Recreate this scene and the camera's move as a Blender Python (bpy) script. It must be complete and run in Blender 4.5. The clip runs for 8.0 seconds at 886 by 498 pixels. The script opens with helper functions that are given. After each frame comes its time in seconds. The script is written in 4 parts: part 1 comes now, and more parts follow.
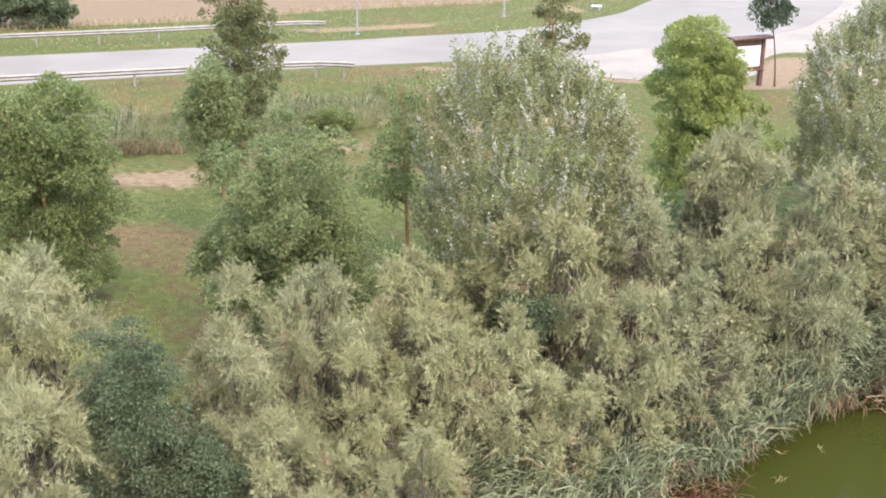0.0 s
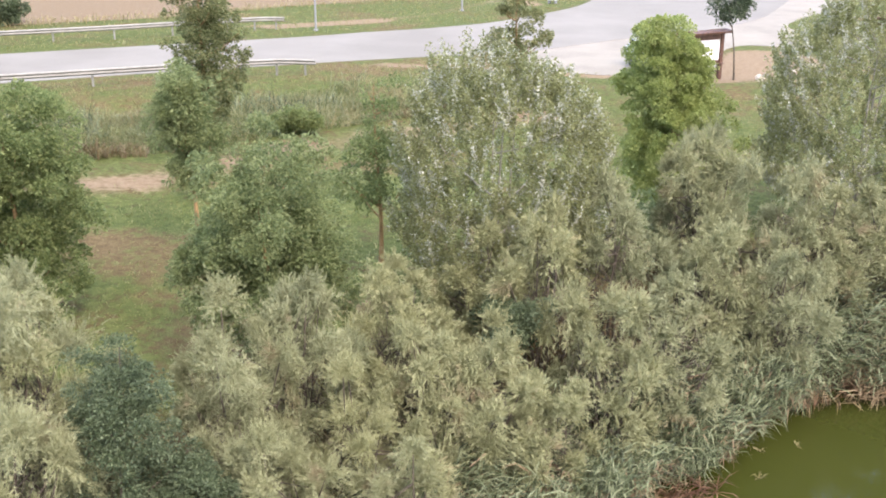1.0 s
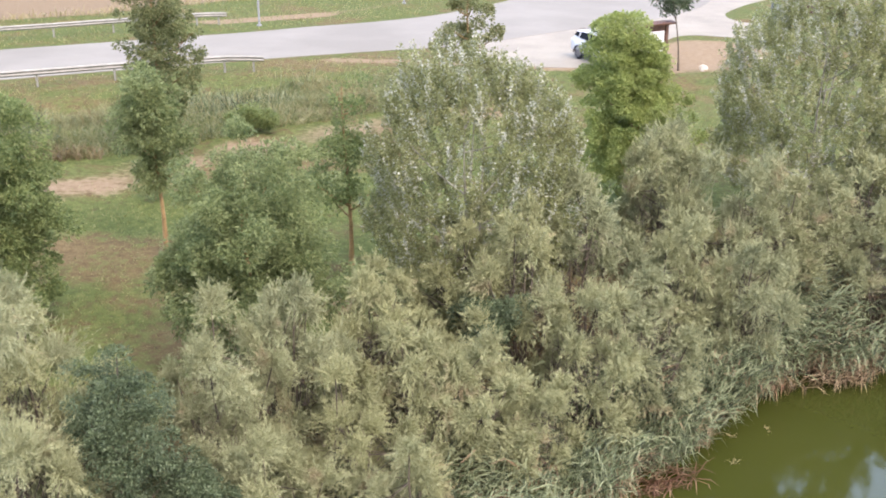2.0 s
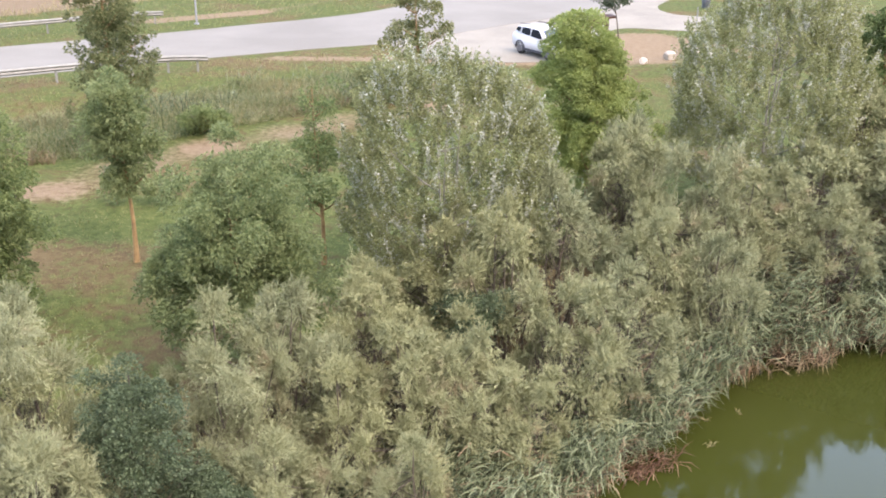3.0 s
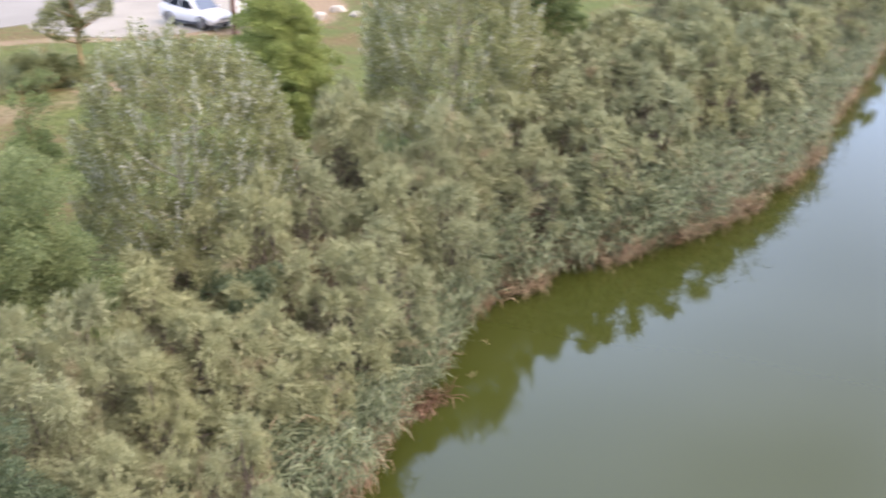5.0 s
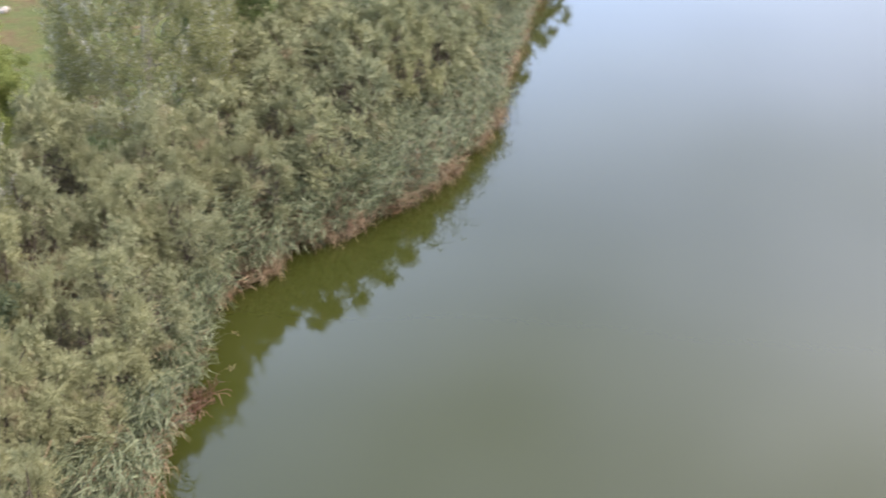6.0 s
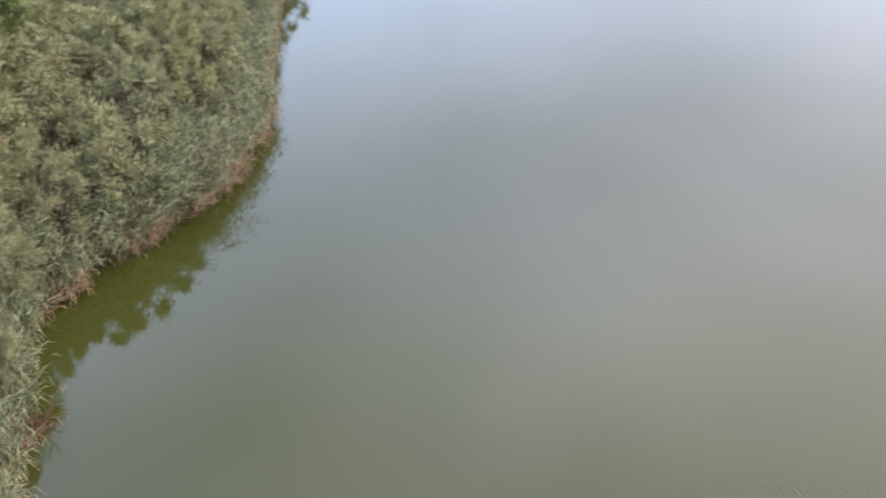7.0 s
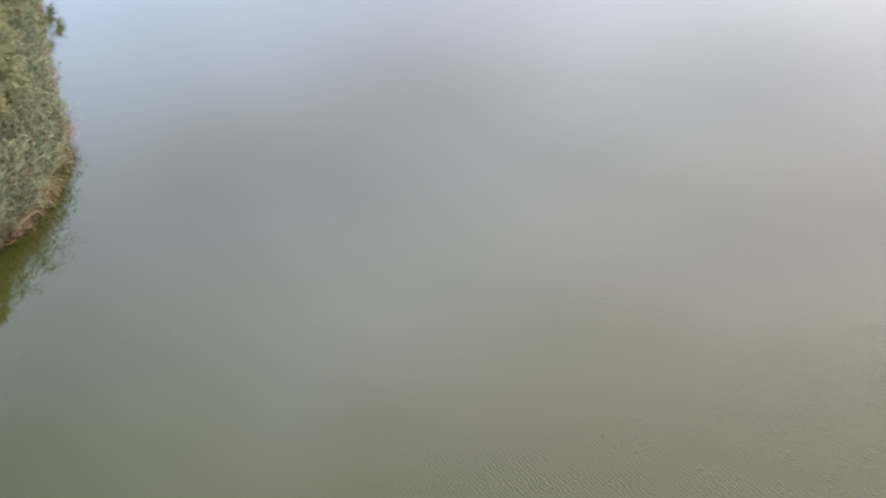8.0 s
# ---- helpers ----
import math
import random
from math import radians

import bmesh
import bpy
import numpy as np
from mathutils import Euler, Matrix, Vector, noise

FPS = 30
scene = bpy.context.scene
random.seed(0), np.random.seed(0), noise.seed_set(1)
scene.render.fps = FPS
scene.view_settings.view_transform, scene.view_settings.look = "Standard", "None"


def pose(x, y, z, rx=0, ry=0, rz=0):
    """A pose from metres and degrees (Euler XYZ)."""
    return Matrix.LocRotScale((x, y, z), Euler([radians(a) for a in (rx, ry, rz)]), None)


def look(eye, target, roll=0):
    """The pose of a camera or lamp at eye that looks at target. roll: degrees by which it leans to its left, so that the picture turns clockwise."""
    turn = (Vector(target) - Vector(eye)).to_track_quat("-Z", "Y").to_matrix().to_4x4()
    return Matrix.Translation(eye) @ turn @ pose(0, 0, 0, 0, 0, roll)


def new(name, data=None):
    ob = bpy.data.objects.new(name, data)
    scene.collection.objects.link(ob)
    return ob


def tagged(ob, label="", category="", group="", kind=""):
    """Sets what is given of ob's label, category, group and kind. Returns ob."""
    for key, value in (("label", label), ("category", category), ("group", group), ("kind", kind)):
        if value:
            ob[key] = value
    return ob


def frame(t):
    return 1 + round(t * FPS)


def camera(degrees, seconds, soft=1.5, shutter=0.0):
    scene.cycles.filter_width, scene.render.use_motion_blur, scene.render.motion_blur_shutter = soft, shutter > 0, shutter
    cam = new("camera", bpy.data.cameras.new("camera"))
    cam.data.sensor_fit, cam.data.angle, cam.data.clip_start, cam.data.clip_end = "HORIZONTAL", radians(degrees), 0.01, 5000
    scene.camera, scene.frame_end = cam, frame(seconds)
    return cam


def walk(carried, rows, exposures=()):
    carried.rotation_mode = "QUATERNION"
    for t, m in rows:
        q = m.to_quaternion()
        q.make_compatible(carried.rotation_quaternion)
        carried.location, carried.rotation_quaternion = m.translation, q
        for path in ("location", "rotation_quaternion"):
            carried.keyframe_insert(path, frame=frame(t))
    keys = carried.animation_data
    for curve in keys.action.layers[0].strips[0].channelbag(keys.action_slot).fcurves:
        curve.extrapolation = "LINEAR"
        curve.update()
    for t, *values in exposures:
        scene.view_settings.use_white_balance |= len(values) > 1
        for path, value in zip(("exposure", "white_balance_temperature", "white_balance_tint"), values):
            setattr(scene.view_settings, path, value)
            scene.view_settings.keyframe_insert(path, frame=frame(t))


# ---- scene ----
cam = camera(44.6, 8.0, soft=1.85, shutter=0.4)
PATH = [
    (0, (6.09, -0.62, 12.742), (5.204, 1.052, 12.096), 0.4),
    (0.5, (5.824, -0.649, 12.89), (4.972, 1.04, 12.24), 0.4),
    (1, (5.512, -0.786, 13.055), (4.703, 0.92, 12.393), 0.3),
    (1.5, (5.138, -1.033, 13.217), (4.381, 0.692, 12.546), 0.2),
    (3, (3.605, -2.251, 13.676), (3.036, -0.463, 12.984), 0.0),
    (3.5, (2.946, -2.693, 13.809), (2.437, -0.887, 13.117), -0.1),
    (4, (2.217, -3.112, 13.955), (1.754, -1.292, 13.268), -0.4),
    (4.2, (1.935, -3.275, 14.032), (1.487, -1.45, 13.347), -0.56),
    (4.3, (1.794, -3.354, 14.075), (1.363, -1.527, 13.386), -0.57),
    (4.4, (1.648, -3.429, 14.117), (1.28, -1.594, 13.412), -0.45),
    (4.5, (1.494, -3.497, 14.158), (1.207, -1.654, 13.437), -0.4),
    (4.6, (1.332, -3.559, 14.199), (1.128, -1.71, 13.464), -0.56),
    (4.7, (1.165, -3.617, 14.241), (1.042, -1.765, 13.497), -0.36),
    (4.8, (0.992, -3.669, 14.282), (0.947, -1.817, 13.529), -0.38),
    (4.9, (0.809, -3.713, 14.32), (0.841, -1.864, 13.561), -0.49),
    (5, (0.616, -3.747, 14.354), (0.72, -1.903, 13.588), -0.4),
    (5.2, (0.199, -3.785, 14.408), (0.442, -1.957, 13.632), -0.4),
    (6.3, (-2.382, -3.479, 14.564), (-1.536, -1.856, 13.757), 0.1),
    (6.5, (-2.896, -3.398, 14.591), (-1.964, -1.824, 13.782), 0.1),
    (7, (-4.262, -3.157, 14.676), (-3.134, -1.718, 13.866), 0.1),
    (7.5, (-5.76, -2.862, 14.817), (-4.458, -1.578, 14.007), -0.1),
    (8, (-7.31, -2.536, 14.981), (-5.863, -1.414, 14.177), -0.1),
]
walk(cam, [(t, look(eye, target, roll)) for t, eye, target, roll in PATH], exposures=((0.0, 1.07, 6550, 27.0), (3.5, 0.98, 6600, 28.5), (5.0, 0.96, 6600, 30.0), (6.5, 0.70, 6750, 27.5), (8.0, 0.58, 6950, 27.0)))

# ---------------------------------------------------------------- world, sun, exposure
SUN_EL, SUN_AZ = 46.0, 122.0
SUN_WAY = Vector((math.sin(radians(SUN_AZ)) * math.cos(radians(SUN_EL)), math.cos(radians(SUN_AZ)) * math.cos(radians(SUN_EL)), math.sin(radians(SUN_EL))))
world = bpy.data.worlds.new("sky")
scene.world = world
world.use_nodes = True
wn, wl = world.node_tree.nodes, world.node_tree.links
wn.clear()


def wmath(op, a, b=0.0, clamp=False):
    x = wn.new("ShaderNodeMath")
    x.operation, x.use_clamp = op, clamp
    for v, i in ((a, 0), (b, 1)):
        if isinstance(v, (int, float)):
            x.inputs[i].default_value = v
        else:
            wl.new(v, x.inputs[i])
    return x.outputs[0]


sky = wn.new("ShaderNodeTexSky")
sky.sky_type = 'NISHITA'
sky.sun_disc = False
sky.sun_elevation, sky.sun_rotation = radians(SUN_EL), radians(SUN_AZ)
sky.dust_density = 2.0
dim = wn.new("ShaderNodeVectorMath")
dim.operation = 'SCALE'
dim.inputs["Scale"].default_value = 0.15
# a broken, even overcast, warmer and brighter towards the veiled sun, bluer away from it
coord = wn.new("ShaderNodeTexCoord")
flat = wn.new("ShaderNodeMapping")
flat.inputs["Scale"].default_value = (1.0, 1.0, 1.6)
flat.inputs["Location"].default_value = (13.23, 16.78, -4.5)
cloud = wn.new("ShaderNodeTexNoise")
cloud.inputs["Scale"].default_value = 1.2
cloud.inputs["Detail"].default_value = 3.0
cloud.inputs["Roughness"].default_value = 0.45
cover = wn.new("ShaderNodeMapRange")
for i, v in ((1, 0.34), (2, 0.64), (3, 0.45), (4, 0.97)):
    cover.inputs[i].default_value = v
thick = wn.new("ShaderNodeMapRange")
for i, v in ((1, 0.34), (2, 0.66), (3, 0.82), (4, 1.22)):
    thick.inputs[i].default_value = v
rise = wn.new("ShaderNodeSeparateXYZ")
wl.new(coord.outputs["Generated"], rise.inputs[0])
# sky brightness curve fitted to the lake's reflections: strongest a third up, dimmed overhead
up = wmath('MAXIMUM', rise.outputs[2], 0.0)
bright = wmath('MINIMUM', wmath('ADD', wmath('MULTIPLY', up, 1.26), 0.57), wmath('SUBTRACT', 1.32, wmath('MULTIPLY', up, 0.55)))
sunward = wn.new("ShaderNodeVectorMath")
sunward.operation = 'DOT_PRODUCT'
sunward.inputs[1].default_value = SUN_WAY
wl.new(coord.outputs["Generated"], sunward.inputs[0])
veil = wn.new("ShaderNodeMapRange")
for i, v in ((1, 0.0), (2, 0.9), (3, 0.0), (4, 1.0)):
    veil.inputs[i].default_value = v
wl.new(sunward.outputs["Value"], veil.inputs[0])
bright = wmath('MULTIPLY', bright, wmath('ADD', wmath('MULTIPLY', veil.outputs[0], 0.64), 0.85))
tone = wn.new("ShaderNodeMix")
tone.data_type = 'RGBA'
tone.inputs[6].default_value = (1.12, 1.72, 2.42, 1)
tone.inputs[7].default_value = (1.74, 1.72, 1.68, 1)
wl.new(veil.outputs[0], tone.inputs[0])
glow = wn.new("ShaderNodeVectorMath")
glow.operation = 'SCALE'
wl.new(tone.outputs[2], glow.inputs[0])
mixc = wn.new("ShaderNodeMix")
mixc.data_type = 'RGBA'
back = wn.new("ShaderNodeBackground")
wout = wn.new("ShaderNodeOutputWorld")
wl.new(coord.outputs["Generated"], flat.inputs["Vector"])
wl.new(flat.outputs[0], cloud.inputs["Vector"])
wl.new(cloud.outputs["Fac"], cover.inputs[0])
wl.new(cloud.outputs["Fac"], thick.inputs[0])
wl.new(wmath('MULTIPLY', bright, thick.outputs[0]), glow.inputs["Scale"])
wl.new(sky.outputs[0], dim.inputs[0])
wl.new(dim.outputs[0], mixc.inputs[6])
wl.new(glow.outputs[0], mixc.inputs[7])
wl.new(cover.outputs[0], mixc.inputs[0])
wl.new(mixc.outputs[2], back.inputs["Color"])
wl.new(back.outputs[0], wout.inputs[0])
back.inputs["Strength"].default_value = 1.0

sun_data = bpy.data.lights.new("sun", 'SUN')
sun_data.energy, sun_data.angle, sun_data.color = 1.45, radians(16), (1.0, 0.93, 0.82)
sun = new("sun", sun_data)
sun.matrix_world = look(SUN_WAY * 100, (0, 0, 0))


# ---------------------------------------------------------------- materials
def nodes_of(name):
    m = bpy.data.materials.new(name)
    m.use_nodes = True
    nt = m.node_tree
    return m, nt, nt.nodes["Principled BSDF"], nt.nodes["Material Output"]


def ramp(nt, fac, stops):
    r = nt.nodes.new("ShaderNodeValToRGB")
    while len(r.color_ramp.elements) < len(stops):
        r.color_ramp.elements.new(0.5)
    for e, (p, c) in zip(r.color_ramp.elements, stops):
        e.position, e.color = p, (*c, 1)
    nt.links.new(fac, r.inputs[0])
    return r.outputs[0]


def tex_noise(nt, scale, detail=4.0, rough=0.6, space="Object", stretch=(1, 1, 1)):
    c = nt.nodes.new("ShaderNodeTexCoord")
    mp = nt.nodes.new("ShaderNodeMapping")
    mp.inputs["Scale"].default_value = stretch
    n = nt.nodes.new("ShaderNodeTexNoise")
    n.inputs["Scale"].default_value, n.inputs["Detail"].default_value, n.inputs["Roughness"].default_value = scale, detail, rough
    nt.links.new(c.outputs[space], mp.inputs[0])
    nt.links.new(mp.outputs[0], n.inputs["Vector"])
    return n.outputs["Fac"]


def blend(nt, fac, a, b, mode='MIX'):
    x = nt.nodes.new("ShaderNodeMix")
    x.data_type, x.blend_type = 'RGBA', mode
    for v, i in ((fac, 0), (a, 6), (b, 7)):
        if isinstance(v, (int, float)):
            x.inputs[i].default_value = v
        elif isinstance(v, tuple):
            x.inputs[i].default_value = (*v, 1)
        else:
            nt.links.new(v, x.inputs[i])
    return x.outputs[2]


def calc(nt, op, a, b=0.0):
    x = nt.nodes.new("ShaderNodeMath")
    x.operation = op
    for v, i in ((a, 0), (b, 1)):
        if isinstance(v, (int, float)):
            x.inputs[i].default_value = v
        else:
            nt.links.new(v, x.inputs[i])
    return x.outputs[0]


def relief(nt, bsdf, fac, strength, distance):
    b = nt.nodes.new("ShaderNodeBump")
    b.inputs["Strength"].default_value, b.inputs["Distance"].default_value = strength, distance
    nt.links.new(fac, b.inputs["Height"])
    nt.links.new(b.outputs[0], bsdf.inputs["Normal"])


def surface(name, dark, light, scale=3.0, fine=40.0, rough=0.8, metal=0.0, bump=0.3, dist=0.02):
    """Two scales of variation between a dark and a light tone, with fine relief."""
    m, nt, b, _ = nodes_of(name)
    big, small = tex_noise(nt, scale), tex_noise(nt, fine, 3)
    mixed = calc(nt, 'ADD', calc(nt, 'MULTIPLY', big, 0.6), calc(nt, 'MULTIPLY', small, 0.4))
    nt.links.new(ramp(nt, mixed, [(0.36, dark), (0.64, light)]), b.inputs["Base Color"])
    b.inputs["Roughness"].default_value, b.inputs["Metallic"].default_value = rough, metal
    if bump:
        relief(nt, b, small, bump, dist)
    return m


def foliage(name, tones, patch=None, rough=0.55, trans=0.3, clump=0.9, gloss=0.3, tint=0.25, warm=None, own=0.5):
    """Leaves: each takes its own tone, drifting over the crown at clump size, with some light passing through."""
    m, nt, b, out = nodes_of(name)
    geo = nt.nodes.new("ShaderNodeNewGeometry")
    info = nt.nodes.new("ShaderNodeObjectInfo")
    drift = tex_noise(nt, clump, 2)
    mixed = calc(nt, 'ADD', calc(nt, 'MULTIPLY', geo.outputs["Random Per Island"], own), calc(nt, 'MULTIPLY', drift, 1.0 - own))
    mixed = calc(nt, 'ADD', mixed, calc(nt, 'MULTIPLY', calc(nt, 'SUBTRACT', info.outputs["Random"], 0.5), tint))
    n = len(tones)
    col = ramp(nt, mixed, [(0.2 + 0.6 * i / max(1, n - 1), c) for i, c in enumerate(tones)])
    if warm:
        col = blend(nt, info.outputs["Random"], col, warm, 'MULTIPLY')
    if patch:
        col = blend(nt, ramp(nt, tex_noise(nt, patch[1], 2), [(patch[2], (0, 0, 0)), (patch[2] + 0.08, (1, 1, 1))]), col, patch[0])
    nt.links.new(col, b.inputs["Base Color"])
    b.inputs["Roughness"].default_value = rough
    b.inputs["Specular IOR Level"].default_value = gloss
    t = nt.nodes.new("ShaderNodeBsdfTranslucent")
    nt.links.new(col, t.inputs[0])
    s = nt.nodes.new("ShaderNodeMixShader")
    s.inputs[0].default_value = trans
    nt.links.new(b.outputs[0], s.inputs[1])
    nt.links.new(t.outputs[0], s.inputs[2])
    nt.links.new(s.outputs[0], out.inputs[0])
    return m


M_TAM = foliage("tamarisk_leaf", [(0.134, 0.151, 0.078), (0.256, 0.274, 0.151), (0.362, 0.379, 0.219)], trans=0.14, clump=1.6, gloss=0.05, tint=0.10, patch=((0.285, 0.240, 0.140), 0.75, 0.60), warm=(1.0, 0.965, 0.85), own=0.22)
M_TAMSTEM = surface("tamarisk_bark", (0.030, 0.024, 0.016), (0.120, 0.095, 0.063), 4, 30)
M_POPLAR = foliage("poplar_leaf", [(0.134, 0.150, 0.058), (0.259, 0.275, 0.119), (0.401, 0.414, 0.202)], trans=0.52, gloss=0.3, own=0.4)
M_SILVER = foliage("poplar_leaf_silver", [(0.315, 0.330, 0.247), (0.495, 0.503, 0.398)], trans=0.25, own=0.8)
M_POPBARK = surface("poplar_bark", (0.165, 0.150, 0.111), (0.338, 0.315, 0.241), 5, 30)
M_ELM = foliage("elm_leaf", [(0.087, 0.125, 0.043), (0.157, 0.206, 0.072), (0.259, 0.301, 0.116)], trans=0.52)
M_ROUND = foliage("ash_leaf", [(0.117, 0.157, 0.060), (0.203, 0.246, 0.099), (0.312, 0.347, 0.155)], trans=0.52)
M_BRIGHT = foliage("maple_leaf", [(0.150, 0.200, 0.058), (0.232, 0.290, 0.086), (0.330, 0.378, 0.122)], trans=0.5)
M_DARK = foliage("dark_bush_leaf", [(0.030, 0.050, 0.021), (0.066, 0.098, 0.044), (0.135, 0.172, 0.084)], trans=0.25, gloss=0.4)
M_ALDER = foliage("alder_leaf", [(0.108, 0.130, 0.050), (0.196, 0.212, 0.088), (0.320, 0.312, 0.142)], trans=0.52)
M_BARK = surface("brown_bark", (0.165, 0.101, 0.041), (0.352, 0.232, 0.098), 6, 30)
M_REED = foliage("reed_leaf", [(0.027, 0.038, 0.017), (0.118, 0.148, 0.067), (0.250, 0.285, 0.154)], trans=0.22, clump=0.7, own=0.8, tint=0.0)
M_DEAD = foliage("dead_reed", [(0.080, 0.048, 0.026), (0.220, 0.148, 0.080), (0.335, 0.258, 0.152)], patch=((0.205, 0.112, 0.062), 0.60, 0.56), trans=0.2, clump=0.6, own=0.7)
M_RUST = foliage("rust_reed", [(0.090, 0.045, 0.025), (0.185, 0.105, 0.058), (0.270, 0.185, 0.105)], trans=0.2, clump=0.6, own=0.8)
M_GRASS = foliage("meadow_grass", [(0.140, 0.161, 0.057), (0.206, 0.219, 0.083), (0.308, 0.293, 0.134)], trans=0.45, clump=0.35)
M_DITCH = foliage("ditch_grass", [(0.084, 0.102, 0.038), (0.159, 0.176, 0.071), (0.272, 0.256, 0.121)], trans=0.35, clump=0.35)
M_DRYGRASS = foliage("dry_grass", [(0.195, 0.150, 0.065), (0.300, 0.255, 0.118), (0.390, 0.345, 0.189)], trans=0.4)
M_BROWNWEED = foliage("brown_weed", [(0.075, 0.053, 0.026), (0.143, 0.105, 0.053), (0.210, 0.173, 0.085)], trans=0.25, clump=0.5)
M_STEEL = surface("galvanised_steel", (0.186, 0.186, 0.161), (0.274, 0.274, 0.239), 1.5, 20, 0.6, 0.35, 0.05)
M_WOOD = surface("dark_stained_wood", (0.055, 0.025, 0.016), (0.13, 0.065, 0.039), 5, 40, 0.6)
M_ROCK = surface("pale_rock", (0.33, 0.30, 0.24), (0.52, 0.475, 0.385), 3, 20, 0.85, 0, 0.6, 0.05)
M_BOARD = surface("notice_panel", (0.62, 0.63, 0.63), (0.78, 0.78, 0.77), 3, 20, 0.5, 0, 0)
M_PRINT = surface("dark_print", (0.05, 0.05, 0.05), (0.10, 0.10, 0.10), 3, 20, 0.6, 0, 0)
M_GREYPOST = surface("grey_painted_metal", (0.210, 0.217, 0.224), (0.315, 0.322, 0.329), 3, 20, 0.5, 0.3, 0)
M_WHITEPOST = surface("white_painted_post", (0.66, 0.66, 0.64), (0.82, 0.82, 0.80), 3, 20, 0.5, 0, 0)
M_DARKMETAL = surface("dark_bin_metal", (0.06, 0.07, 0.08), (0.13, 0.14, 0.15), 3, 20, 0.5, 0.4, 0)


def make_asphalt():
    m, nt, b, _ = nodes_of("pale_asphalt")
    big = tex_noise(nt, 0.16, 3, stretch=(1, 1, 1))
    fine = tex_noise(nt, 25, 3)
    col = ramp(nt, big, [(0.35, (0.168, 0.157, 0.128)), (0.65, (0.214, 0.202, 0.168))])
    col = blend(nt, 0.25, col, ramp(nt, fine, [(0.3, (0.131, 0.123, 0.102)), (0.7, (0.262, 0.246, 0.208))]))
    nt.links.new(col, b.inputs["Base Color"])
    b.inputs["Roughness"].default_value = 0.9
    b.inputs["Specular IOR Level"].default_value = 0.2
    relief(nt, b, fine, 0.2, 0.01)
    return m


M_ASPHALT = make_asphalt()
M_GRAVEL = surface("white_gravel", (0.183, 0.162, 0.122), (0.257, 0.233, 0.176), 0.35, 12, 0.9, 0, 0.5, 0.03)


def make_ground():
    """Soil, grass and field, sorted by three painted masks: bare sand, green growth and the far bare field."""
    m, nt, b, _ = nodes_of("meadow_ground")
    at = nt.nodes.new("ShaderNodeVertexColor")
    at.layer_name = "zone"
    sep = nt.nodes.new("ShaderNodeSeparateColor")
    nt.links.new(at.outputs["Color"], sep.inputs[0])
    n1, n2, n3 = tex_noise(nt, 0.45, 5, 0.65), tex_noise(nt, 3.0, 5, 0.7), tex_noise(nt, 22, 4, 0.7)
    grain = calc(nt, 'ADD', calc(nt, 'MULTIPLY', n2, 0.55), calc(nt, 'MULTIPLY', n3, 0.45))
    green = ramp(nt, grain, [(0.38, (0.034, 0.049, 0.011)), (0.5, (0.074, 0.095, 0.025)), (0.62, (0.138, 0.145, 0.050))])
    dry = ramp(nt, grain, [(0.38, (0.066, 0.045, 0.019)), (0.51, (0.125, 0.090, 0.041)), (0.64, (0.187, 0.146, 0.072))])
    sand = ramp(nt, grain, [(0.34, (0.152, 0.108, 0.061)), (0.54, (0.218, 0.161, 0.098)), (0.7, (0.261, 0.209, 0.134))])
    field = ramp(nt, grain, [(0.34, (0.139, 0.101, 0.060)), (0.54, (0.187, 0.139, 0.083)), (0.7, (0.234, 0.183, 0.114))])

    def edge(mask, soft):
        v = calc(nt, 'ADD', mask, calc(nt, 'MULTIPLY', calc(nt, 'SUBTRACT', n2, 0.5), soft))
        v = calc(nt, 'ADD', v, calc(nt, 'MULTIPLY', calc(nt, 'SUBTRACT', n1, 0.5), soft))
        return ramp(nt, v, [(0.36, (0, 0, 0)), (0.64, (1, 1, 1))])

    col = blend(nt, edge(sep.outputs[1], 1.3), dry, green)
    col = blend(nt, edge(sep.outputs[0], 0.7), col, sand)
    col = blend(nt, edge(sep.outputs[2], 0.4), col, field)
    # dark bank mud, its tone also painting in the shade between the reeds
    wet_shade = nt.nodes.new("ShaderNodeVertexColor")
    wet_shade.layer_name = "mud_shade"
    mud_shade = ramp(nt, grain, [(0.34, (0.035, 0.028, 0.016)), (0.6, (0.075, 0.058, 0.033))])
    col = blend(nt, wet_shade.outputs["Color"], col, mud_shade)
    nt.links.new(col, b.inputs["Base Color"])
    b.inputs["Roughness"].default_value = 0.95
    b.inputs["Specular IOR Level"].default_value = 0.1
    relief(nt, b, grain, 0.8, 0.08)
    return m


M_GROUND = make_ground()


